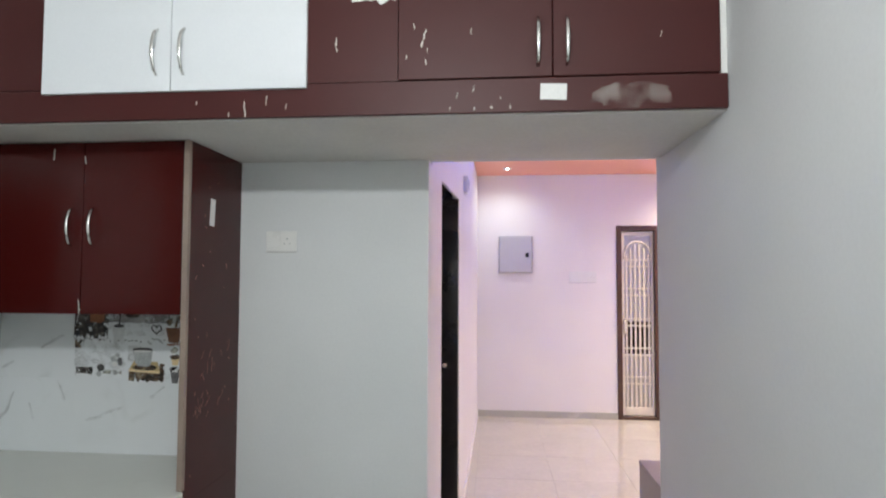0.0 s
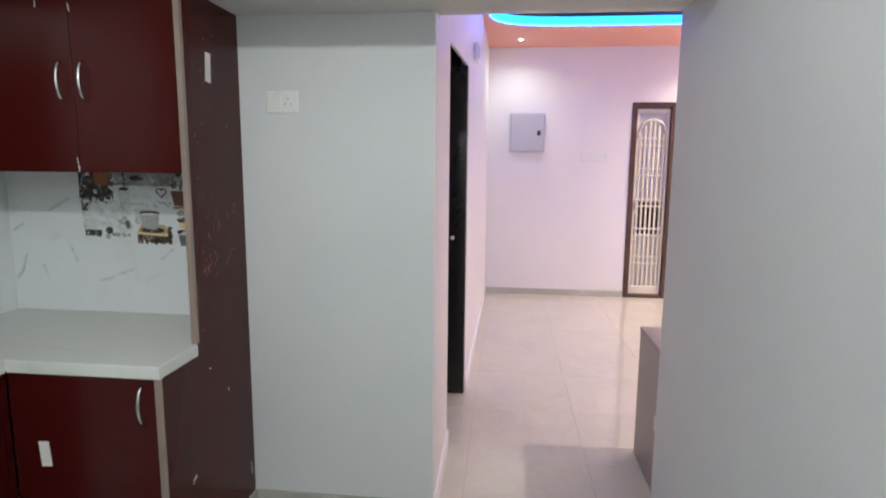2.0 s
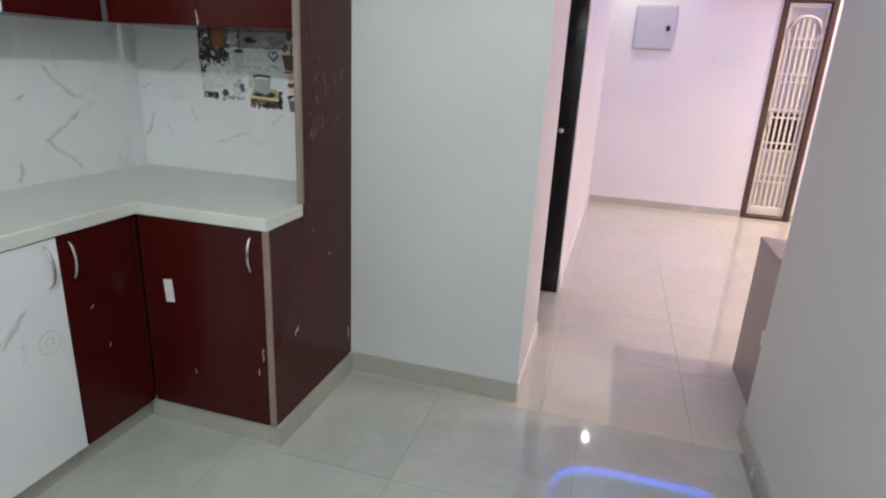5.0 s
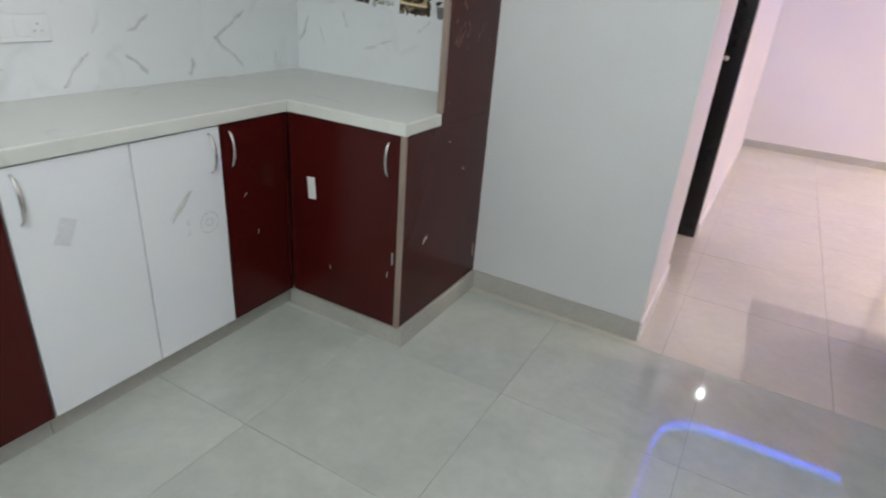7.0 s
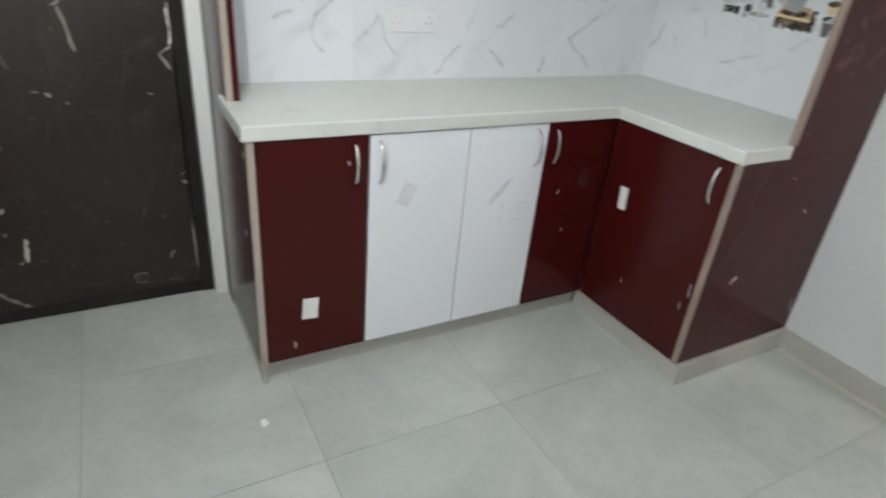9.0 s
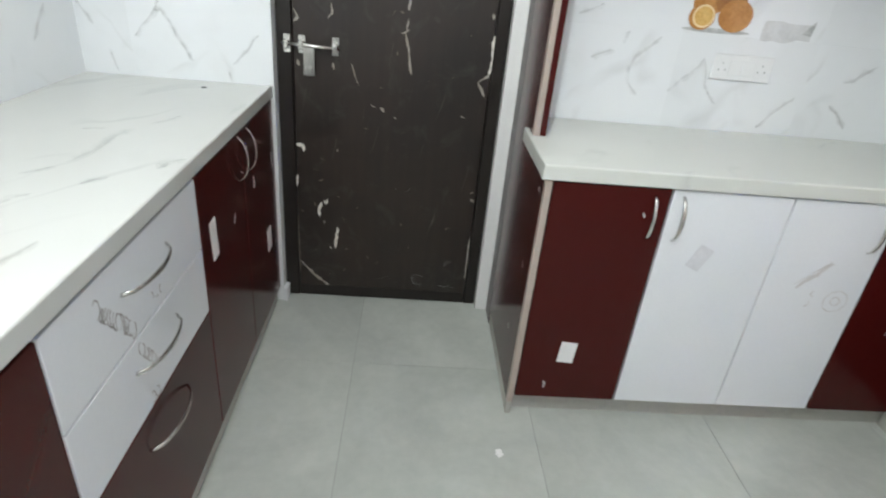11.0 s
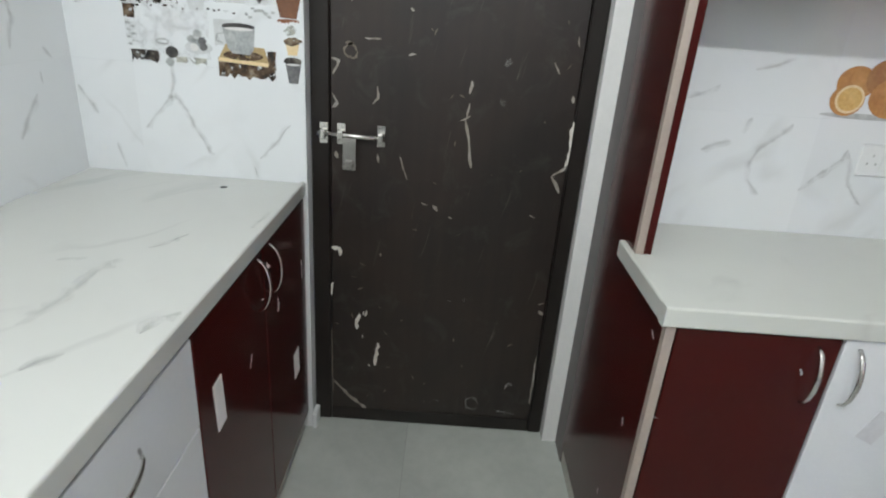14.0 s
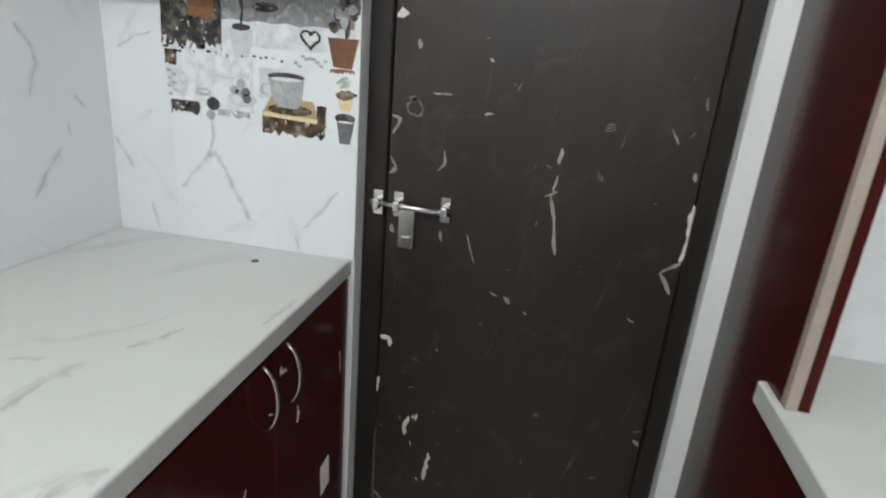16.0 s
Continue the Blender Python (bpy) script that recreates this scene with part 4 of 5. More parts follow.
scrapes = [([(-2.323, 1.172), (-2.325, 1.138)], 0.017), ([(-2.327, 1.112), (-2.329, 1.07)], 0.01), ([(-2.348, 1.064), (-2.322, 1.079)], 0.008),
           ([(-2.334, 1.066), (-2.317, 0.991), (-2.305, 0.929)], 0.009), ([(-2.034, 0.951), (-2.072, 0.918)], 0.009), ([(-2.072, 0.918), (-2.041, 0.874)], 0.011),
           ([(-2.106, 1.237), (-2.087, 1.208)], 0.006), ([(-2.047, 1.306), (-2.045, 1.28)], 0.009), ([(-2.044, 1.152), (-2.042, 1.132)], 0.011),
           ([(-2.71, 1.205), (-2.692, 1.199), (-2.704, 1.163)], 0.009), ([(-2.71, 1.112), (-2.697, 1.09), (-2.709, 1.074), (-2.69, 1.086)], 0.008),
           ([(-2.581, 1.14), (-2.58, 1.106), (-2.594, 1.091)], 0.007), ([(-2.708, 0.159), (-2.66, 0.103), (-2.594, 0.051)], 0.012),
           ([(-2.036, 0.307), (-2.034, 0.2), (-2.036, 0.117)], 0.007), ([(-2.053, 0.501), (-2.035, 0.508)], 0.006), ([(-2.05, 0.479), (-2.035, 0.463)], 0.012),
           ([(-2.655, 1.372), (-2.656, 1.352)], 0.011), ([(-2.5, 1.345), (-2.49, 1.34)], 0.008), ([(-2.62, 1.262), (-2.575, 1.262)], 0.005),
           ([(-2.5, 1.225), (-2.48, 1.23)], 0.007), ([(-2.515, 0.95), (-2.49, 0.88)], 0.004), ([(-2.41, 0.807), (-2.395, 0.79)], 0.012),
           ([(-2.445, 0.813), (-2.425, 0.806)], 0.005), ([(-2.12, 0.8), (-2.105, 0.79)], 0.008), ([(-2.36, 0.775), (-2.35, 0.77)], 0.007),
           ([(-2.575, 0.95), (-2.572, 0.925)], 0.01), ([(-2.7, 0.95), (-2.69, 0.93)], 0.012), ([(-2.56, 0.64), (-2.558, 0.63)], 0.007)]
streaks(structure_door, scrapes, (XL, 0, 0), Y_, Z_, M_DOORMARK, "scuff_mark", 7)
white = [([(-2.709, 1.415), (-2.683, 1.419)], 0.026), ([(-2.712, 0.649), (-2.689, 0.645), (-2.684, 0.622)], 0.014), ([(-2.705, 0.528), (-2.711, 0.505), (-2.711, 0.483)], 0.011),
         ([(-2.622, 0.423), (-2.63, 0.363)], 0.012), ([(-2.609, 0.432), (-2.611, 0.418)], 0.007), ([(-2.598, 0.437), (-2.601, 0.414)], 0.008),
         ([(-2.559, 0.318), (-2.563, 0.275), (-2.566, 0.228)], 0.012), ([(-2.59, 0.232), (-2.588, 0.222)], 0.008), ([(-2.613, 0.345), (-2.612, 0.333)], 0.006),
         ([(-2.031, 1.082), (-2.0315, 1.012), (-2.036, 0.951)], 0.012)]
streaks(structure_door, white, (XL, 0, 0), Y_, Z_, M_PUTTY, "paint_mark", 3)
streaks(structure_door, [([(-2.711, 0.36), (-2.7105, 0.23), (-2.71, 0.107)], 0.004), ([(-2.656 + 0.017 * math.cos(k * 0.7), 1.226 + 0.02 * math.sin(k * 0.7)) for k in range(10)], 0.008),
                         ([(-2.65, 1.25), (-2.672, 1.247)], 0.012)], (XL + 0.0004, 0, 0), Y_, Z_, M_SCUFF, "scuff_mark", 5)
chalk = [([(-2.245, 1.14), (-2.234, 1.116), (-2.22, 1.107)], 0.01), ([(-2.219, 1.24), (-2.234, 1.214)], 0.02), ([(-2.345, 0.497), (-2.325, 0.478), (-2.3, 0.487), (-2.285, 0.505)], 0.016),
         ([(-2.112 + 0.014 * math.cos(k), 0.182 + 0.016 * math.sin(k)) for k in range(5)], 0.01), ([(-2.232 + 0.022 * math.cos(k * 0.8), 0.1 + 0.026 * math.sin(k * 0.8)) for k in range(8)], 0.01),
         ([(-2.16, 0.08), (-2.08, 0.072)], 0.01), ([(-2.4, 0.095), (-2.34, 0.102)], 0.012), ([(-2.2, 0.89), (-2.17, 0.878)], 0.01)]
streaks(structure_door, chalk, (XL, 0, 0), Y_, Z_, M_DUST, "chalk_mark", 9)
rng = random.Random(11)
flecks = []
for k in range(34):
    y, z, t = rng.uniform(-2.69, -2.05), rng.uniform(0.08, 1.5), rng.uniform(0, 3.1)
    n_ = rng.uniform(0.006, 0.02)
    flecks.append(([(y, z), (y + n_ * math.cos(t), z + n_ * math.sin(t))], rng.uniform(0.002, 0.006)))
streaks(structure_door, flecks, (XL, 0, 0), Y_, Z_, M_SCUFF, "scuff_mark", 2)

# ---- kitchen switches, sockets, tube light ----


def plate(name, label, centre, u, out, w, h, gang, plastic):
    """A modular plate: base, cover and its rockers or sockets."""
    c, u, o = Vector(centre), Vector(u), Vector(out)
    t = thing(name, label, "switch", centre)

    def slab(a0, a1, z0, z1, d0, d1, bev):
        p, q = c + u * a0 + o * d0, c + u * a1 + o * d1
        return box(p.x, q.x, p.y, q.y, c.z + z0, c.z + z1, bev)
    part("cover", slab(-w / 2, w / 2, -h / 2, h / 2, 0.0005, 0.007, 0.0025), plastic, t)
    n = len(gang)
    for i, g in enumerate(gang):
        a = -w / 2 + 0.012 + (w - 0.024) * i / n
        b_ = a + (w - 0.024) / n - 0.003
        if g == "s":
            part("rocker", slab(a, b_, -h * 0.3, h * 0.3, 0.007, 0.0095, 0.001), plastic, t)
        else:
            part("socket", slab(a, b_, -h * 0.34, h * 0.34, 0.007, 0.008, 0.0005), plastic, t)
            m_ = (a + b_) / 2
            for da, dz in ((0, 0.012), (-0.011, -0.008), (0.011, -0.008)):
                part("socket_hole", slab(m_ + da - 0.0022, m_ + da + 0.0022, dz - 0.003, dz + 0.003, 0.008, 0.0083, 0), M_GREYINK, t)
    return t


plate("socket_plate", "white switch and socket plate on the painted wall", (-0.604, 0.0, 1.72), (1, 0, 0), (0, -1, 0), 0.128, 0.085, "sp", M_PLASTIC)
plate("socket_plate", "white switch and socket plate on the west tiles", (XWC, -1.245, 1.072), (0, 1, 0), (1, 0, 0), 0.2, 0.08, "pssp", M_TILEPLASTIC)
plate("switch_plate", "white switch plate on the hall's far wall", (1.243, YH, 1.58), (1, 0, 0), (0, -1, 0), 0.3, 0.125, "ssssp", M_TILEPLASTIC)

bx, by, bz = BULB
lamp = thing("pendant_bulb", "lit white bulb in a plain holder hanging from the ceiling", "lamp", (bx, by, ZCEIL))
part("bulb", tube([(bx, by, bz + 0.04), (bx, by, bz + 0.05), (bx, by, bz + 0.075), (bx, by, bz + 0.1), (bx, by, bz + 0.13)], [0.012, 0.024, 0.03, 0.026, 0.015], 16), M_BULB, lamp, smooth=True)
part("holder", tube([(bx, by, bz + 0.13), (bx, by, bz + 0.18), (bx, by, bz + 0.19)], [0.019, 0.019, 0.009], 16), M_PLASTIC, lamp)
part("cord", tube([(bx, by, bz + 0.19), (bx, by, ZCEIL - 0.02)], 0.003, 6), M_PLASTIC, lamp)
part("ceiling_rose", tube([(bx, by, ZCEIL - 0.02), (bx, by, ZCEIL - 0.0005)], [0.03, 0.045], 20), M_PLASTIC, lamp)

# ---- skirting ----
structure("skirting_north", box(-0.763, -0.004, -0.012, -0.0005, 0, 0.085), M_SKIRT)
structure("skirting_panel", box(-0.7775, -0.763, -0.628, -0.0005, 0, 0.085, 0.001), M_SKIRT)
structure("skirting_east", box(XE - 0.011, XE - 0.0005, -2.75, 0.095, 0, 0.085, 0.002), M_SKIRT)
structure("skirting_east_end", box(XE - 0.0105, XE + 0.12, 0.0835, 0.095, 0, 0.085), M_SKIRT)
structure("skirting_hall_west", prism([(-0.0038, 0.0), (0.006, 0.0), (-0.003, 0.671), (-0.0135, 0.671)], (0, 0, 0), (1, 0, 0), (0, 1, 0), 0.085), M_HALLWALL)
structure("skirting_hall_west_far", prism([(0.0305, 1.4205), (0.04, 1.4205), (0.066, YH - 0.013), (0.0565, YH - 0.013)], (0, 0, 0), (1, 0, 0), (0, 1, 0), 0.07), M_HALLWALL)
bm = box(0.061, 1.618, YH - 0.012, YH - 0.0005, 0, 0.07)
box(2.087, 4.0, YH - 0.012, YH - 0.0005, 0, 0.07, bm=bm)
structure("skirting_hall_north", bm, M_SKIRT)
structure("skirting_reveal", box(-1.951, -1.822, -1.93, -1.9185, 0, 0.085), M_SKIRT)
structure("skirting_door_post", box(-1.953, XWS + 0.003, -2.7675, -2.752, 0, 0.06, 0.003), M_WALL)

# ---- hall things ----
con = thing("low_cabinet", "low taupe laminate cabinet standing behind the wall's end", "cabinet", (1.2, 0.4, 0))
part("body", box(0.985, 1.5, 0.11, 0.695, 0.06, 0.66), M_CONSOLE, con)
part("top", box(0.965, 1.51, 0.105, 0.702, 0.661, 0.68, 0.003), M_CONSOLE, con)
part("side_panel", box(0.967, 0.984, 0.108, 0.70, 0.0, 0.66, 0.002), M_CONSOLE, con)
part("plinth", box(1.0, 1.48, 0.13, 0.68, 0.0, 0.059), M_CONSOLE, con)
label_on(con, (0.9668, 0.33, 0.33), (0, -1, 0), Z_, 0.035, 0.07, 5)

db = thing("distribution_box", "grey enamelled electrical distribution box on the hall's far wall", "electrical box", (0.49, YH, 1.835))
part("body", box(0.303, 0.683, YH - 0.035, YH - 0.0005, 1.622, 2.044, 0.004), M_BOXGREY, db)
lid = part("lid", box(0.314, 0.672, YH - 0.046, YH - 0.0355, 1.634, 2.032, 0.004), M_BOXGREY, db)
part("latch", box(0.602, 0.638, YH - 0.054, YH - 0.0465, 1.80, 1.852, 0.003), M_BLACK, lid, "small black latch")

bell = thing("door_chime", "small white door chime box on the hall wall", "door chime", (0.036, 1.92, 2.25))
part("body", box(0.0365, 0.07, 1.82, 1.98, 2.18, 2.30, 0.005), M_PLASTIC, bell)
part("grille_strip", box(0.0705, 0.073, 1.84, 1.87, 2.20, 2.28, 0.001), M_GREYINK, bell)

part("knob", tube([(-0.055, 1.366, 1.03), (-0.055, 1.345, 1.03), (-0.055, 1.335, 1.03), (-0.055, 1.32, 1.03)], [0.008, 0.008, 0.018, 0.014], 12), M_CHROME, d2, "small chrome knob", smooth=True)

# a fixture for each source, the three added fill ones too
for sx_, sy_, share in SPOT_AND_FILLS:
    sl = thing("ceiling_spot_or_fill", "small round recessed spotlight, lit; three of the four are added fill", "lamp", (sx_, sy_, 2.745), "hall spotlights")
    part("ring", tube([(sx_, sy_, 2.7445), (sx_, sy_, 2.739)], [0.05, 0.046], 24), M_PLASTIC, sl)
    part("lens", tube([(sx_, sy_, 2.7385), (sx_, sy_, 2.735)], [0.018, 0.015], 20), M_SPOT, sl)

n = len(RIM)
ccx, ccy = sum(p[0] for p in RIM) / n, sum(p[1] for p in RIM) / n


def rim_band(inset, thick, z0, z1):
    """A closed band that follows the recess."""
    b = bmesh.new()
    rings = []
    for off, z in ((inset + thick, z0), (inset + thick, z1), (inset, z1), (inset, z0)):
        rings.append([b.verts.new((x + (ccx - x) * off / math.hypot(x - ccx, y - ccy), y + (ccy - y) * off / math.hypot(x - ccx, y - ccy), z)) for x, y in RIM])
    for a, d_ in zip(rings, rings[1:] + rings[:1]):
        for k in range(n):
            b.faces.new((a[k], a[(k + 1) % n], d_[(k + 1) % n], d_[k]))
    return b


led = thing("led_strip", "glowing blue light strip round the ceiling recess", "lamp", (ccx, ccy, 2.747))
part("strip", rim_band(0.004, 0.004, 2.75, 2.763), M_LED, led)
# no lamp: the lit face of the recess, given its own glow
part("lit_cove_face", rim_band(0.002, 0.003, 2.765, 2.832), M_COVE_FACE, led, "recess face with the strip's light put in as a pale blue glow")

# a dried splash of paint on the floor
rng = random.Random(3)
sp = solo("paint_splash", prism(ellipse(0, 0, 0.016, 0.012, 14, 0.3, rng), (-1.136, -1.969, 0.0002), X_, Y_, 0.0008), M_PAPER, "small dried splash of white paint on the floor", "stain", (-1.136, -1.969, 0))
part("drain_hole", prism(ellipse(0, 0, 0.009, 0.009, 14), (-1.809, -2.971, ZC + 0.0002), X_, Y_, 0.0008), M_DARKINK, thing("worktop_hole", "small dark screw hole in the worktop", "hole", (-1.809, -2.971, ZC)))

# ---- wall tiles with printed pictures ----
TILE_CACHE = {}


def tile_mesh(w, h, axis):
    key = (round(w, 4), round(h, 4), axis)
    if key not in TILE_CACHE:
        t = 0.007
        b = box(0, t, 0, w, 0, h) if axis == "x" else box(0, w, 0, t, 0, h)
        bmesh.ops.recalc_face_normals(b, faces=b.faces)
        me = bpy.data.meshes.new("tile")
        b.to_mesh(me)
        b.free()
        me.materials.append(M_TILE)
        TILE_CACHE[key] = me
    return TILE_CACHE[key]


def tile_wall(parent, axis, face, sign, stops):
    """Tiles 450 x 300 on a wall; stops are the joints along it. sign: the way it faces."""
    out = {}
    for a, b_ in zip(stops, stops[1:]):
        for r in range(2):
            z0, z1 = ZC + 0.3 * r, ZC + 0.3 * (r + 1)
            g = 0.00006
            ob = new("tile", tile_mesh(b_ - a - 2 * g, z1 - z0 - 2 * g, axis))
            at = face - 0.007 if sign > 0 else face
            ob.location = (at, a + g, z0 + g) if axis == "x" else (a + g, at, z0 + g)
            ob.parent = bpy.data.objects[parent]
            BASE[ob.name] = Vector(ob.location)
            out[(round(a, 2), r)] = ob
    return out


TN = tile_wall("wall_north_pier", "y", YNB, -1, [XWC, -1.445, -0.995, -0.798])
TW = tile_wall("wall_west_counter", "x", XWC, 1, [-1.915, -1.465, -1.015, -0.565, -0.115, YNB])
TS = tile_wall("wall_west_south", "x", XWS, 1, [YS, -3.222, -2.768])
TSS = tile_wall("wall_south", "y", YS, 1, [XWS, -1.63, -1.18, -0.73, -0.28, 0.17, 0.62, XE])


def kitchen_print(tile, o, u):
    """A worn kitchen picture: pots, cup on a board, jars, ragged brown grounds. Shapes are placed to fit the camera's
    view; one unit is about 1.3 mm.
    """
    rng = random.Random(21)
    v = (0, 0, 1)
    o = Vector(o)
    n = Vector(u).cross(Vector(v)).normalized()
    KU, KV = 1 / 720, 1 / 815

    def shape(name, pts, mat, lift=0):
        return part(name, prism([(a * KU, b * KV) for a, b in pts], o + n * (0.0002 + 0.0004 * lift), u, v, 0.0004), mat, tile)

    def rag(x0, x1, z0, z1, teeth=10, amp=7):
        """Torn lower edge, cleaner sides and top."""
        pts = [(x0 + (x1 - x0) * k / teeth, z0 + (rng.uniform(0, amp) if k % 2 else rng.uniform(-amp * 0.5, amp * 0.3))) for k in range(teeth + 1)]
        return pts + [(x1 + rng.uniform(-2, 2), (z0 + z1) / 2), (x1, z1), ((x0 + x1) / 2, z1 + rng.uniform(-2, 2)), (x0, z1), (x0 + rng.uniform(-2, 2), (z0 + z1) / 2)]

    def oval(cx, cz, rx, rz, k=18, wob=0.0):
        return ellipse(cx, cz, rx, rz, k, wob, rng)

    def outline(name, pts, w, mat):
        return streaks(tile, [([(a * KU, b * KV) for a, b in pts], w)], o + n * 0.0022, u, v, mat, name, 3)
    # pale washes behind; the taupe one is a shadow across the top, painted in
    shape("print_and_shade_wash", rag(-8, 320, 130, 240, 22, 6), M_GREYWASH)
    shape("print_and_shade_wash", rag(-4, 150, 14, 122, 12, 9), M_GREYWASH)
    shape("print_and_shade_wash", rag(96, 316, 172, 240, 10, 4), M_SHADEWASH)
    shape("print_and_shade_wash", rag(160, 200, 45, 98, 6, 5), M_PALEINK, 1)
    # dark shelf with a rust pot
    shape("printed_ground", rag(-10, 96, 124, 240, 20, 13), M_DARKWASH, 1)
    shape("printed_pot", [(38, 240), (40, 176), (74, 172), (84, 180), (88, 240)], M_RUSTINK, 2)
    for k in range(13):
        shape("printed_fleck", oval(-6 + 9 * k + rng.uniform(-4, 4), 118 + rng.uniform(-6, 7), rng.uniform(1.5, 6), rng.uniform(1.2, 4), 8, 0.5), M_DARKWASH, 1)
    for k in range(6):
        shape("printed_fleck", oval(136 + 12 * k + rng.uniform(-5, 5), 111 + rng.uniform(-5, 5), rng.uniform(1.5, 4), 2, 8, 0.5), M_DARKWASH, 1)
    # white pot with a sprig
    shape("printed_pot", [(110, 160), (117, 112), (143, 112), (151, 160)], M_PALEINK, 1)
    shape("printed_soil", oval(130, 163, 16, 6, 16, 0.15), M_DARKINK, 2)
    outline("printed_sprig", [(132, 165), (135, 190), (131, 214), (138, 238)], 0.009, M_DARKINK)
    shape("printed_plate", oval(172, 198, 22, 8), M_DARKWASH, 1)
    outline("printed_heart", [(247 + 16 * math.sin(a) ** 3, 152 + 1.05 * (13 * math.cos(a) - 5 * math.cos(2 * a) - 2 * math.cos(3 * a) - math.cos(4 * a))) for a in [2 * math.pi * k / 22 for k in range(23)]], 0.0058, M_DARKINK)
    # brown pot with a leafy plant
    shape("printed_pot", [(274, 158), (284, 110), (314, 108), (324, 158)], M_BROWNRUST, 1)
    for k in range(11):
        shape("printed_leaf", oval(284 + 3.6 * k, 166 + rng.uniform(-6, 62), rng.uniform(5, 10), rng.uniform(8, 18), 11, 0.35), (M_BROWNWASH, M_DARKWASH, M_GREYINK)[k % 3], 2 + k % 3)
    shape("printed_fleck", rag(280, 318, 100, 106, 12, 5), M_RUSTINK, 1)
    for k in range(9):
        shape("printed_letter", oval(222 + 6 * k, 112 + rng.uniform(-8, 12), 4, 3, 8, 0.4), M_GREYINK, 1)
    # brown block, faint cup, dark ragged ground
    shape("printed_block", rag(-6, 14, 88, 116, 5, 4), M_BROWNWASH, 1)
    for k in range(7):
        shape("printed_letter", oval(1 + (k % 2) * 8, 36 + 7 * k, 5, 2.2, 8, 0.4), M_GREYINK, 1)
    outline("printed_cup_outline", [(18 + 16 * math.cos(k * 0.6), 60 + 18 * math.sin(k * 0.6)) for k in range(11)], 0.0035, M_PALEINK)
    shape("printed_ground", rag(0, 52, 2, 26, 11, 9), M_DARKWASH, 2)
    # jars, spoon ring, bowl of berries
    outline("printed_ring", [(62 + 11 * math.cos(k * 0.7), 46 + 5 * math.sin(k * 0.7)) for k in range(10)], 0.004, M_GREYINK)
    shape("printed_jar", oval(77, 25, 12, 12, 16, 0.08), M_DARKINK, 1)
    shape("printed_jar", oval(72, 5, 8, 9, 14, 0.1), M_GREYINK, 1)
    shape("printed_cloth", rag(84, 142, 4, 16, 6, 4), M_PALEWASH, 1)
    outline("printed_bowl", [(80, 78), (95, 74), (112, 74), (124, 78)], 0.005, M_PALEINK)
    shape("printed_bowl", oval(128, 38, 26, 14, 18, 0.06), M_PALEINK, 1)
    for k, (a, b) in enumerate(((128, 66), (136, 52), (126, 48), (138, 40), (116, 54))):
        shape("printed_berry", oval(a, b, 8, 8, 12, 0.15), (M_GREYINK, M_DARKGREYINK)[k % 2], 2 + k % 2)
    shape("printed_berry", oval(121, 38, 8, 8), M_WHITEINK, 4)
    # cup on a saucer and a tan board over brown ground
    shape("printed_ground", rag(164, 272, -18, 22, 15, 8), M_BROWNWASH, 1)
    shape("printed_ground", rag(258, 274, 2, 40, 4, 3), M_BROWNWASH, 2)
    shape("printed_board", [(164, 14), (258, 8), (260, 16), (166, 22)], M_RIND, 3)
    shape("printed_board", [(166, 22), (260, 16), (252, 46), (180, 50)], M_TANINK, 2)
    shape("printed_saucer", oval(212, 28, 38, 10), M_BROWNWASH, 3)
    shape("printed_cup", [(175, 84), (184, 42), (192, 32), (224, 30), (232, 40), (236, 86)], M_CUPINK, 4)
    shape("printed_cup", [(178, 78), (186, 44), (200, 42), (202, 80)], M_GREYINK, 5)
    shape("printed_cup_rim", oval(206, 86, 31, 6.5), M_DARKINK, 6)
    shape("printed_cup_rim", oval(207, 81, 27, 3.4), M_WHITEINK, 7)
    outline("printed_cup_handle", [(178, 72), (166, 70), (163, 56), (176, 50)], 0.006, M_GREYINK)
    # stack of pots by the edge
    shape("printed_plant", oval(303, 84, 11, 10, 12, 0.3), M_PALEWASH, 1)
    shape("printed_plant", oval(304, 64, 17, 8, 16, 0.25), M_BROWNWASH, 2)
    shape("printed_pot", [(292, 60), (297, 36), (313, 36), (318, 60)], M_RIND, 1)
    shape("printed_pot_rim", oval(305, 24, 17, 8), M_DARKWASH, 3)
    shape("printed_pot", [(291, 20), (297, -22), (314, -22), (321, 20)], M_DARKGREYINK, 2)
    shape("printed_pot_rim", oval(306, 17, 13, 2.2), M_WHITEINK, 4)


kitchen_print(TN[(round(-1.445, 2), 1)], (-1.445, YNB - 0.0003, ZC + 0.312), (1, 0, 0))
kitchen_print(TS[(-3.22, 1)], (XWS + 0.0003, -3.222, ZC + 0.3), (0, 1, 0))


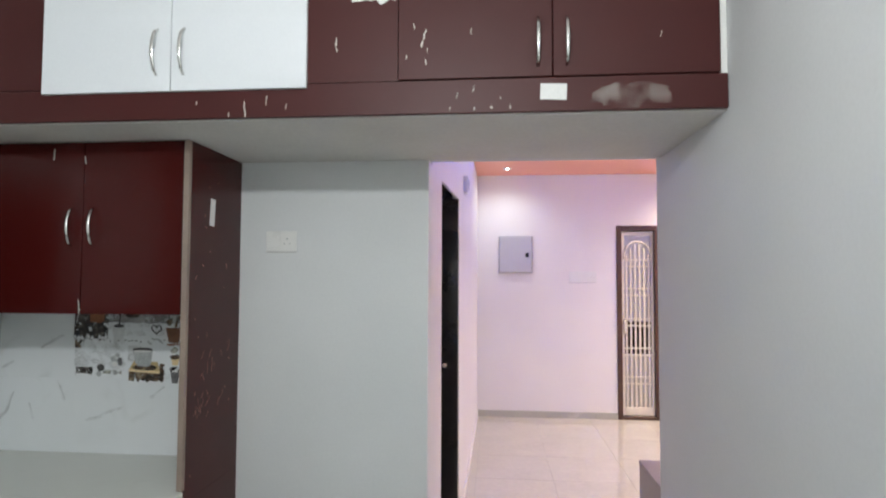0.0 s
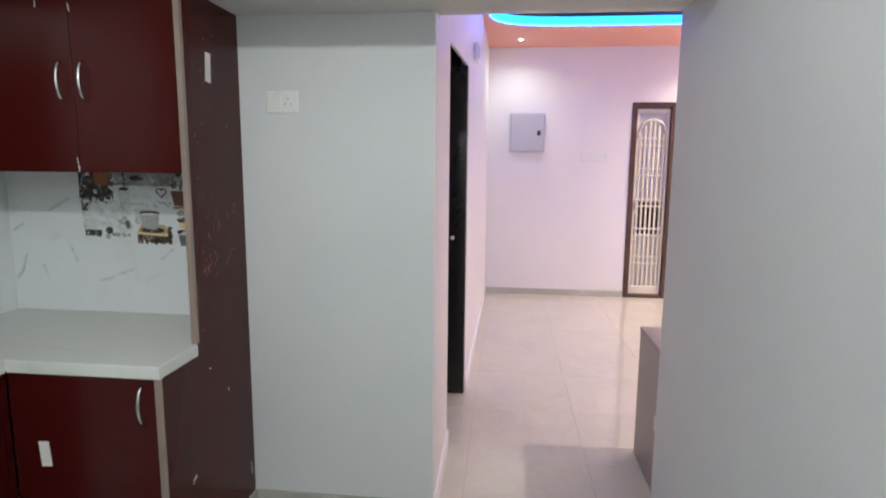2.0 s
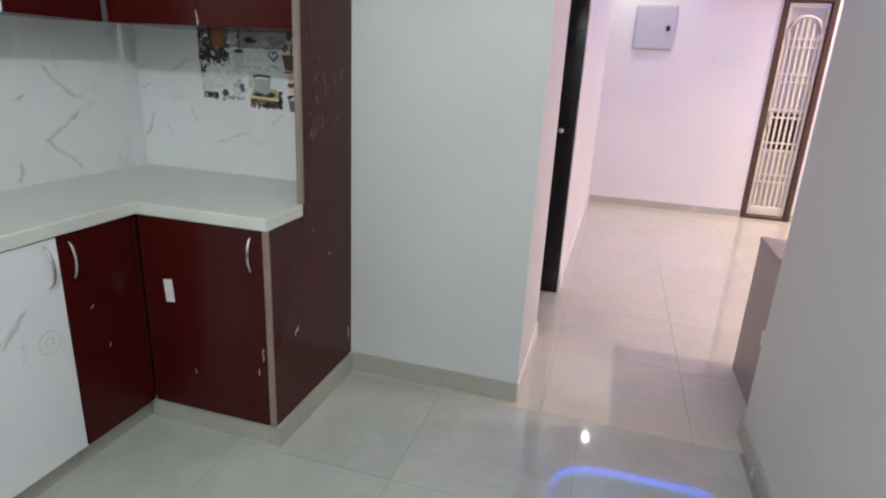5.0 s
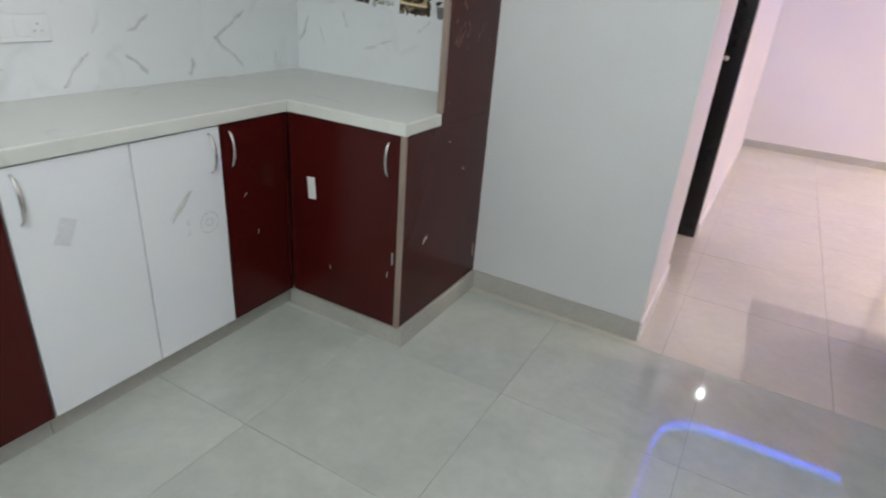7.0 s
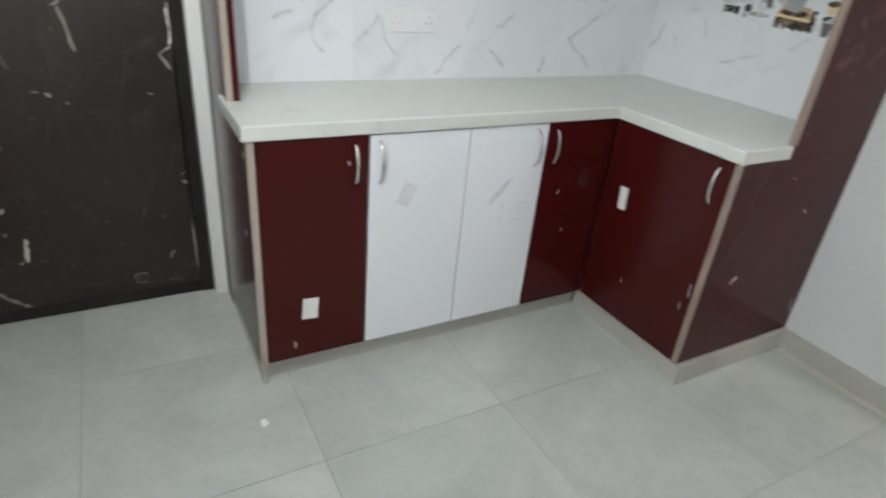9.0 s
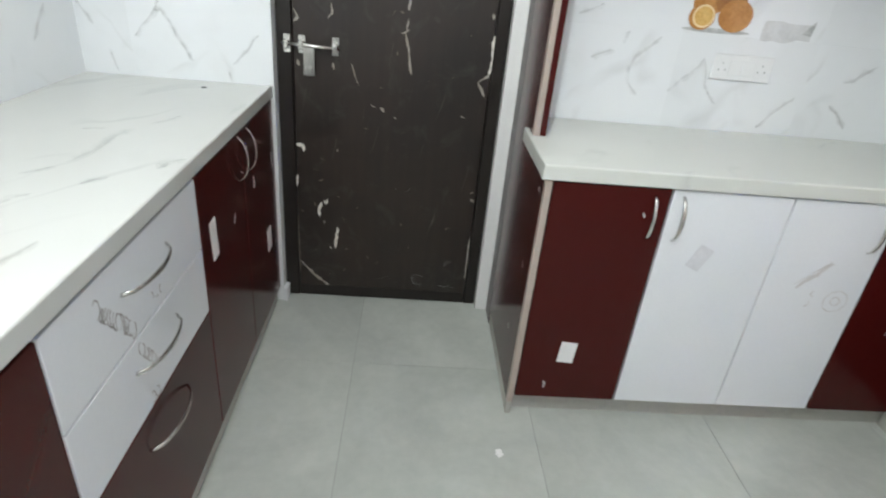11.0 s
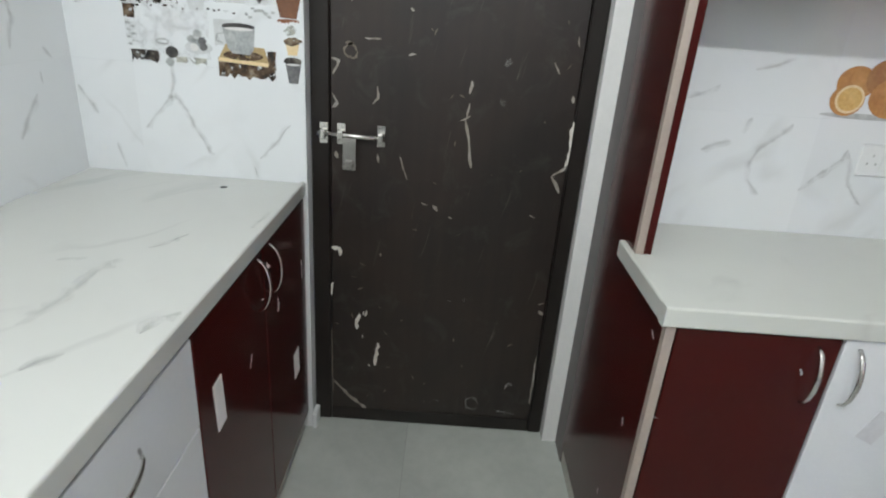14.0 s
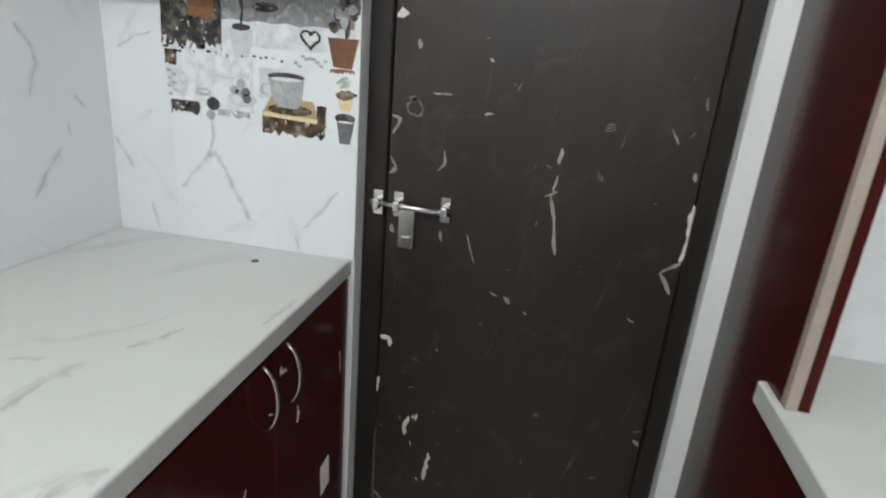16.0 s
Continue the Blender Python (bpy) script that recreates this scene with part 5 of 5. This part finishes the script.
def orange_print(tile, o, u):
    """Oranges and a cut half, with a soft grey shadow."""
    rng = random.Random(4)
    v = (0, 0, 1)
    n = Vector(u).cross(Vector(v)).normalized()

    def shape(name, pts, mat, lift=0):
        return part(name, prism(pts, Vector(o) + n * (0.0002 + 0.0004 * lift), u, v, 0.0004), mat, tile)
    shape("printed_shadow", ellipse(0.1, -0.002 + 0.01, 0.11, 0.007, 24), M_GREYINK)
    shape("printed_orange", ellipse(0.055, 0.085, 0.047, 0.04), M_ORANGE, 1)
    shape("printed_orange", ellipse(0.125, 0.1, 0.05, 0.045), M_AMBERINK, 2)
    shape("printed_orange", ellipse(0.15, 0.055, 0.055, 0.048), M_ORANGE, 3)
    shape("printed_half_orange", ellipse(0.045, 0.045, 0.042, 0.038), M_ORANGE, 4)
    shape("printed_rind", ellipse(0.05, 0.047, 0.035, 0.034), M_RIND, 5)
    shape("printed_pulp", ellipse(0.05, 0.047, 0.029, 0.028), M_PULP, 6)
    shape("printed_cloth", [(a + 0.25, b + 0.0) for a, b in ragged(0.16, 0.05, 8, 0.012, rng)], M_PALEINK)
    shape("printed_leaf", [(0.38, 0.02), (0.41, 0.015), (0.415, 0.06), (0.4, 0.045)], M_GREYINK, 1)


orange_print(TW[(round(-1.465, 2), 1)], (XWC + 0.0003, -1.465, ZC + 0.303), (0, 1, 0))
orange_print(TSS[(-1.63, 1)], (-1.195, YS + 0.0003, ZC + 0.303), (-1, 0, 0))

# ---- printed veins on the tiles and the worktop ----
VEIN_U = [([(0.098, 0.309), (0.104, 0.258), (0.093, 0.22)], 0.006), ([(0.093, 0.224), (0.058, 0.18), (0.013, 0.126)], 0.009), ([(0.098, 0.225), (0.132, 0.182), (0.148, 0.143), (0.186, 0.071), (0.195, 0.063)], 0.008),
          ([(0.083, 0.214), (0.107, 0.214)], 0.014), ([(0.413, 0.163), (0.373, 0.11), (0.324, 0.062)], 0.007), ([(-0.156, 0.231), (-0.13, 0.186), (-0.11, 0.156)], 0.008),
          ([(-0.074, 0.08), (-0.058, 0.009)], 0.006), ([(-0.132, 0.436), (-0.079, 0.461), (-0.038, 0.476)], 0.007), ([(0.305, 0.038), (0.317, 0.011)], 0.006)]
VEIN_W = [([(-0.339, 0.322), (-0.296, 0.344), (-0.267, 0.362)], 0.008), ([(-0.191, 0.4), (-0.151, 0.412), (-0.103, 0.432)], 0.007), ([(-0.19, 0.255), (-0.171, 0.29)], 0.009),
          ([(-0.276, 0.202), (-0.244, 0.219), (-0.205, 0.232)], 0.009), ([(-0.064, 0.281), (-0.095, 0.244), (-0.13, 0.217), (-0.147, 0.175), (-0.14, 0.134), (-0.103, 0.096)], 0.008),
          ([(0.088, 0.229), (0.081, 0.207), (0.036, 0.167), (-0.007, 0.119)], 0.009), ([(0.097, 0.223), (0.119, 0.136), (0.166, 0.086)], 0.007), ([(0.666, 0.248), (0.609, 0.197), (0.571, 0.184)], 0.009),
          ([(0.556, 0.111), (0.605, 0.078), (0.635, 0.037)], 0.009)]
VEIN_X = [([(1.11, 0.26), (1.007, 0.188), (0.94, 0.156)], 0.012), ([(0.94, 0.156), (1.02, 0.102), (1.091, 0.028)], 0.009), ([(0.96, 0.429), (1.022, 0.363), (1.078, 0.313), (1.131, 0.307)], 0.01),
          ([(0.889, 0.321), (0.837, 0.298)], 0.009), ([(0.834, 0.086), (0.822, 0.015)], 0.012), ([(1.278, 0.082), (1.266, 0.034)], 0.009), ([(0.43, 0.13), (0.39, 0.09), (0.33, 0.02)], 0.008)]
VEIN_N = [([(-0.271, 0.366), (-0.325, 0.334)], 0.008), ([(-0.268, 0.24), (-0.29, 0.17), (-0.325, 0.12)], 0.009), ([(-0.08, 0.289), (-0.04, 0.211)], 0.008), ([(0.045, 0.129), (0.133, 0.158), (0.205, 0.181)], 0.008),
          ([(0.384, 0.269), (0.317, 0.229)], 0.008), ([(-0.054, 0.471), (-0.16, 0.42)], 0.008), ([(-0.2, 0.2), (-0.17, 0.13)], 0.007)]
VEIN_S = [([(-1.747, 0.226), (-1.694, 0.171), (-1.666, 0.128)], 0.011), ([(-1.668, 0.471), (-1.699, 0.436), (-1.708, 0.399), (-1.681, 0.334)], 0.009), ([(-1.795, 0.331), (-1.823, 0.304)], 0.007),
          ([(-1.771, 0.276), (-1.773, 0.245)], 0.007), ([(-1.45, 0.3), (-1.39, 0.2), (-1.42, 0.12)], 0.009), ([(-1.3, 0.12), (-1.24, 0.04)], 0.009), ([(-1.36, 0.38), (-1.3, 0.46)], 0.008),
          ([(-1.05, 0.33), (-1.0, 0.22), (-1.02, 0.1)], 0.009)]


def veins_on(parent, veins, at, u, v, mat, seed):
    """A broad faint body and a fine core."""
    up = Vector(u).cross(Vector(v)).normalized() * 0.0004
    streaks(parent, [(path, w * 2.1) for path, w in veins], at, u, v, mat, "printed_vein", seed, True)
    streaks(parent, [(path, w * 0.8) for path, w in veins], Vector(at) + up, u, v, mat, "printed_vein", seed, True)


veins_on(bpy.data.objects["wall_west_south"], VEIN_U, (XWS + 0.0001, -3.222, ZC), Y_, Z_, M_VEIN, 1)
veins_on(bpy.data.objects["wall_west_counter"], VEIN_W + VEIN_X, (XWC + 0.0001, -1.465, ZC), Y_, Z_, M_VEIN, 2)
veins_on(bpy.data.objects["wall_north_pier"], VEIN_N, (-1.445, YNB - 0.0001, ZC), X_, Z_, M_VEIN, 3)
veins_on(bpy.data.objects["wall_south"], [([(-a, b) for a, b in path], w) for path, w in VEIN_S], (0, YS + 0.0001, ZC), (-1, 0, 0), Z_, M_VEIN, 4)
TOP_VEINS = [([(-1.071, -3.009), (-1.146, -2.997), (-1.239, -2.996), (-1.325, -2.992)], 0.014), ([(-0.959, -2.926), (-0.984, -2.917), (-1.004, -2.894)], 0.012), ([(-1.382, -2.96), (-1.423, -2.939), (-1.47, -2.918)], 0.011),
             ([(-1.07, -2.82), (-1.122, -2.815), (-1.146, -2.784)], 0.014), ([(-0.907, -3.114), (-0.928, -3.091), (-0.956, -3.072)], 0.011), ([(-0.642, -2.891), (-0.68, -2.881), (-0.723, -2.874)], 0.012),
             ([(-0.991, -3.063), (-1.041, -3.02)], 0.009), ([(-0.822, -3.05), (-0.853, -3.009), (-0.904, -2.987)], 0.012), ([(-1.528, -2.804), (-1.647, -2.795)], 0.008), ([(-1.296, -3.093), (-1.315, -3.046)], 0.009)]
veins_on(south_top, TOP_VEINS, (0, 0, ZC + 0.0001), X_, Y_, M_VEIN_SOFT, 6)

# ---- floor ----
structure("floor", box(-2.3, 4.15, -3.7, YH + 0.15, -0.08, -0.0025), M_GROUT)
FLOOR_CACHE = {}


def floor_tile(x0, x1, y0, y1, mat):
    g = 0.0008
    key = (round(x1 - x0, 3), round(y1 - y0, 3), mat.name)
    if key not in FLOOR_CACHE:
        b = box(0, x1 - x0 - 2 * g, 0, y1 - y0 - 2 * g, -0.0024, 0)
        bmesh.ops.recalc_face_normals(b, faces=b.faces)
        me = bpy.data.meshes.new("tile")
        b.to_mesh(me)
        b.free()
        me.materials.append(mat)
        FLOOR_CACHE[key] = me
    ob = new("tile", FLOOR_CACHE[key])
    ob.location = (x0 + g, y0 + g, 0)
    ob.parent = bpy.data.objects["floor"]


YJ = -0.046
for i in range(-3, 2):
    for j in range(6):
        floor_tile(-0.327 + 0.6 * i, -0.327 + 0.6 * (i + 1), YJ - 0.6 * (j + 1), YJ - 0.6 * j, M_FLOOR)
for i in range(-3, 7):
    for j in range(8 if i > -2 else 1):
        x0, x1 = 0.108 + 0.6 * i, min(0.108 + 0.6 * (i + 1), 4.1)
        floor_tile(x0, x1, YJ + 0.6 * j, min(YJ + 0.6 * (j + 1), YH + 0.14), M_HALLFLOOR)
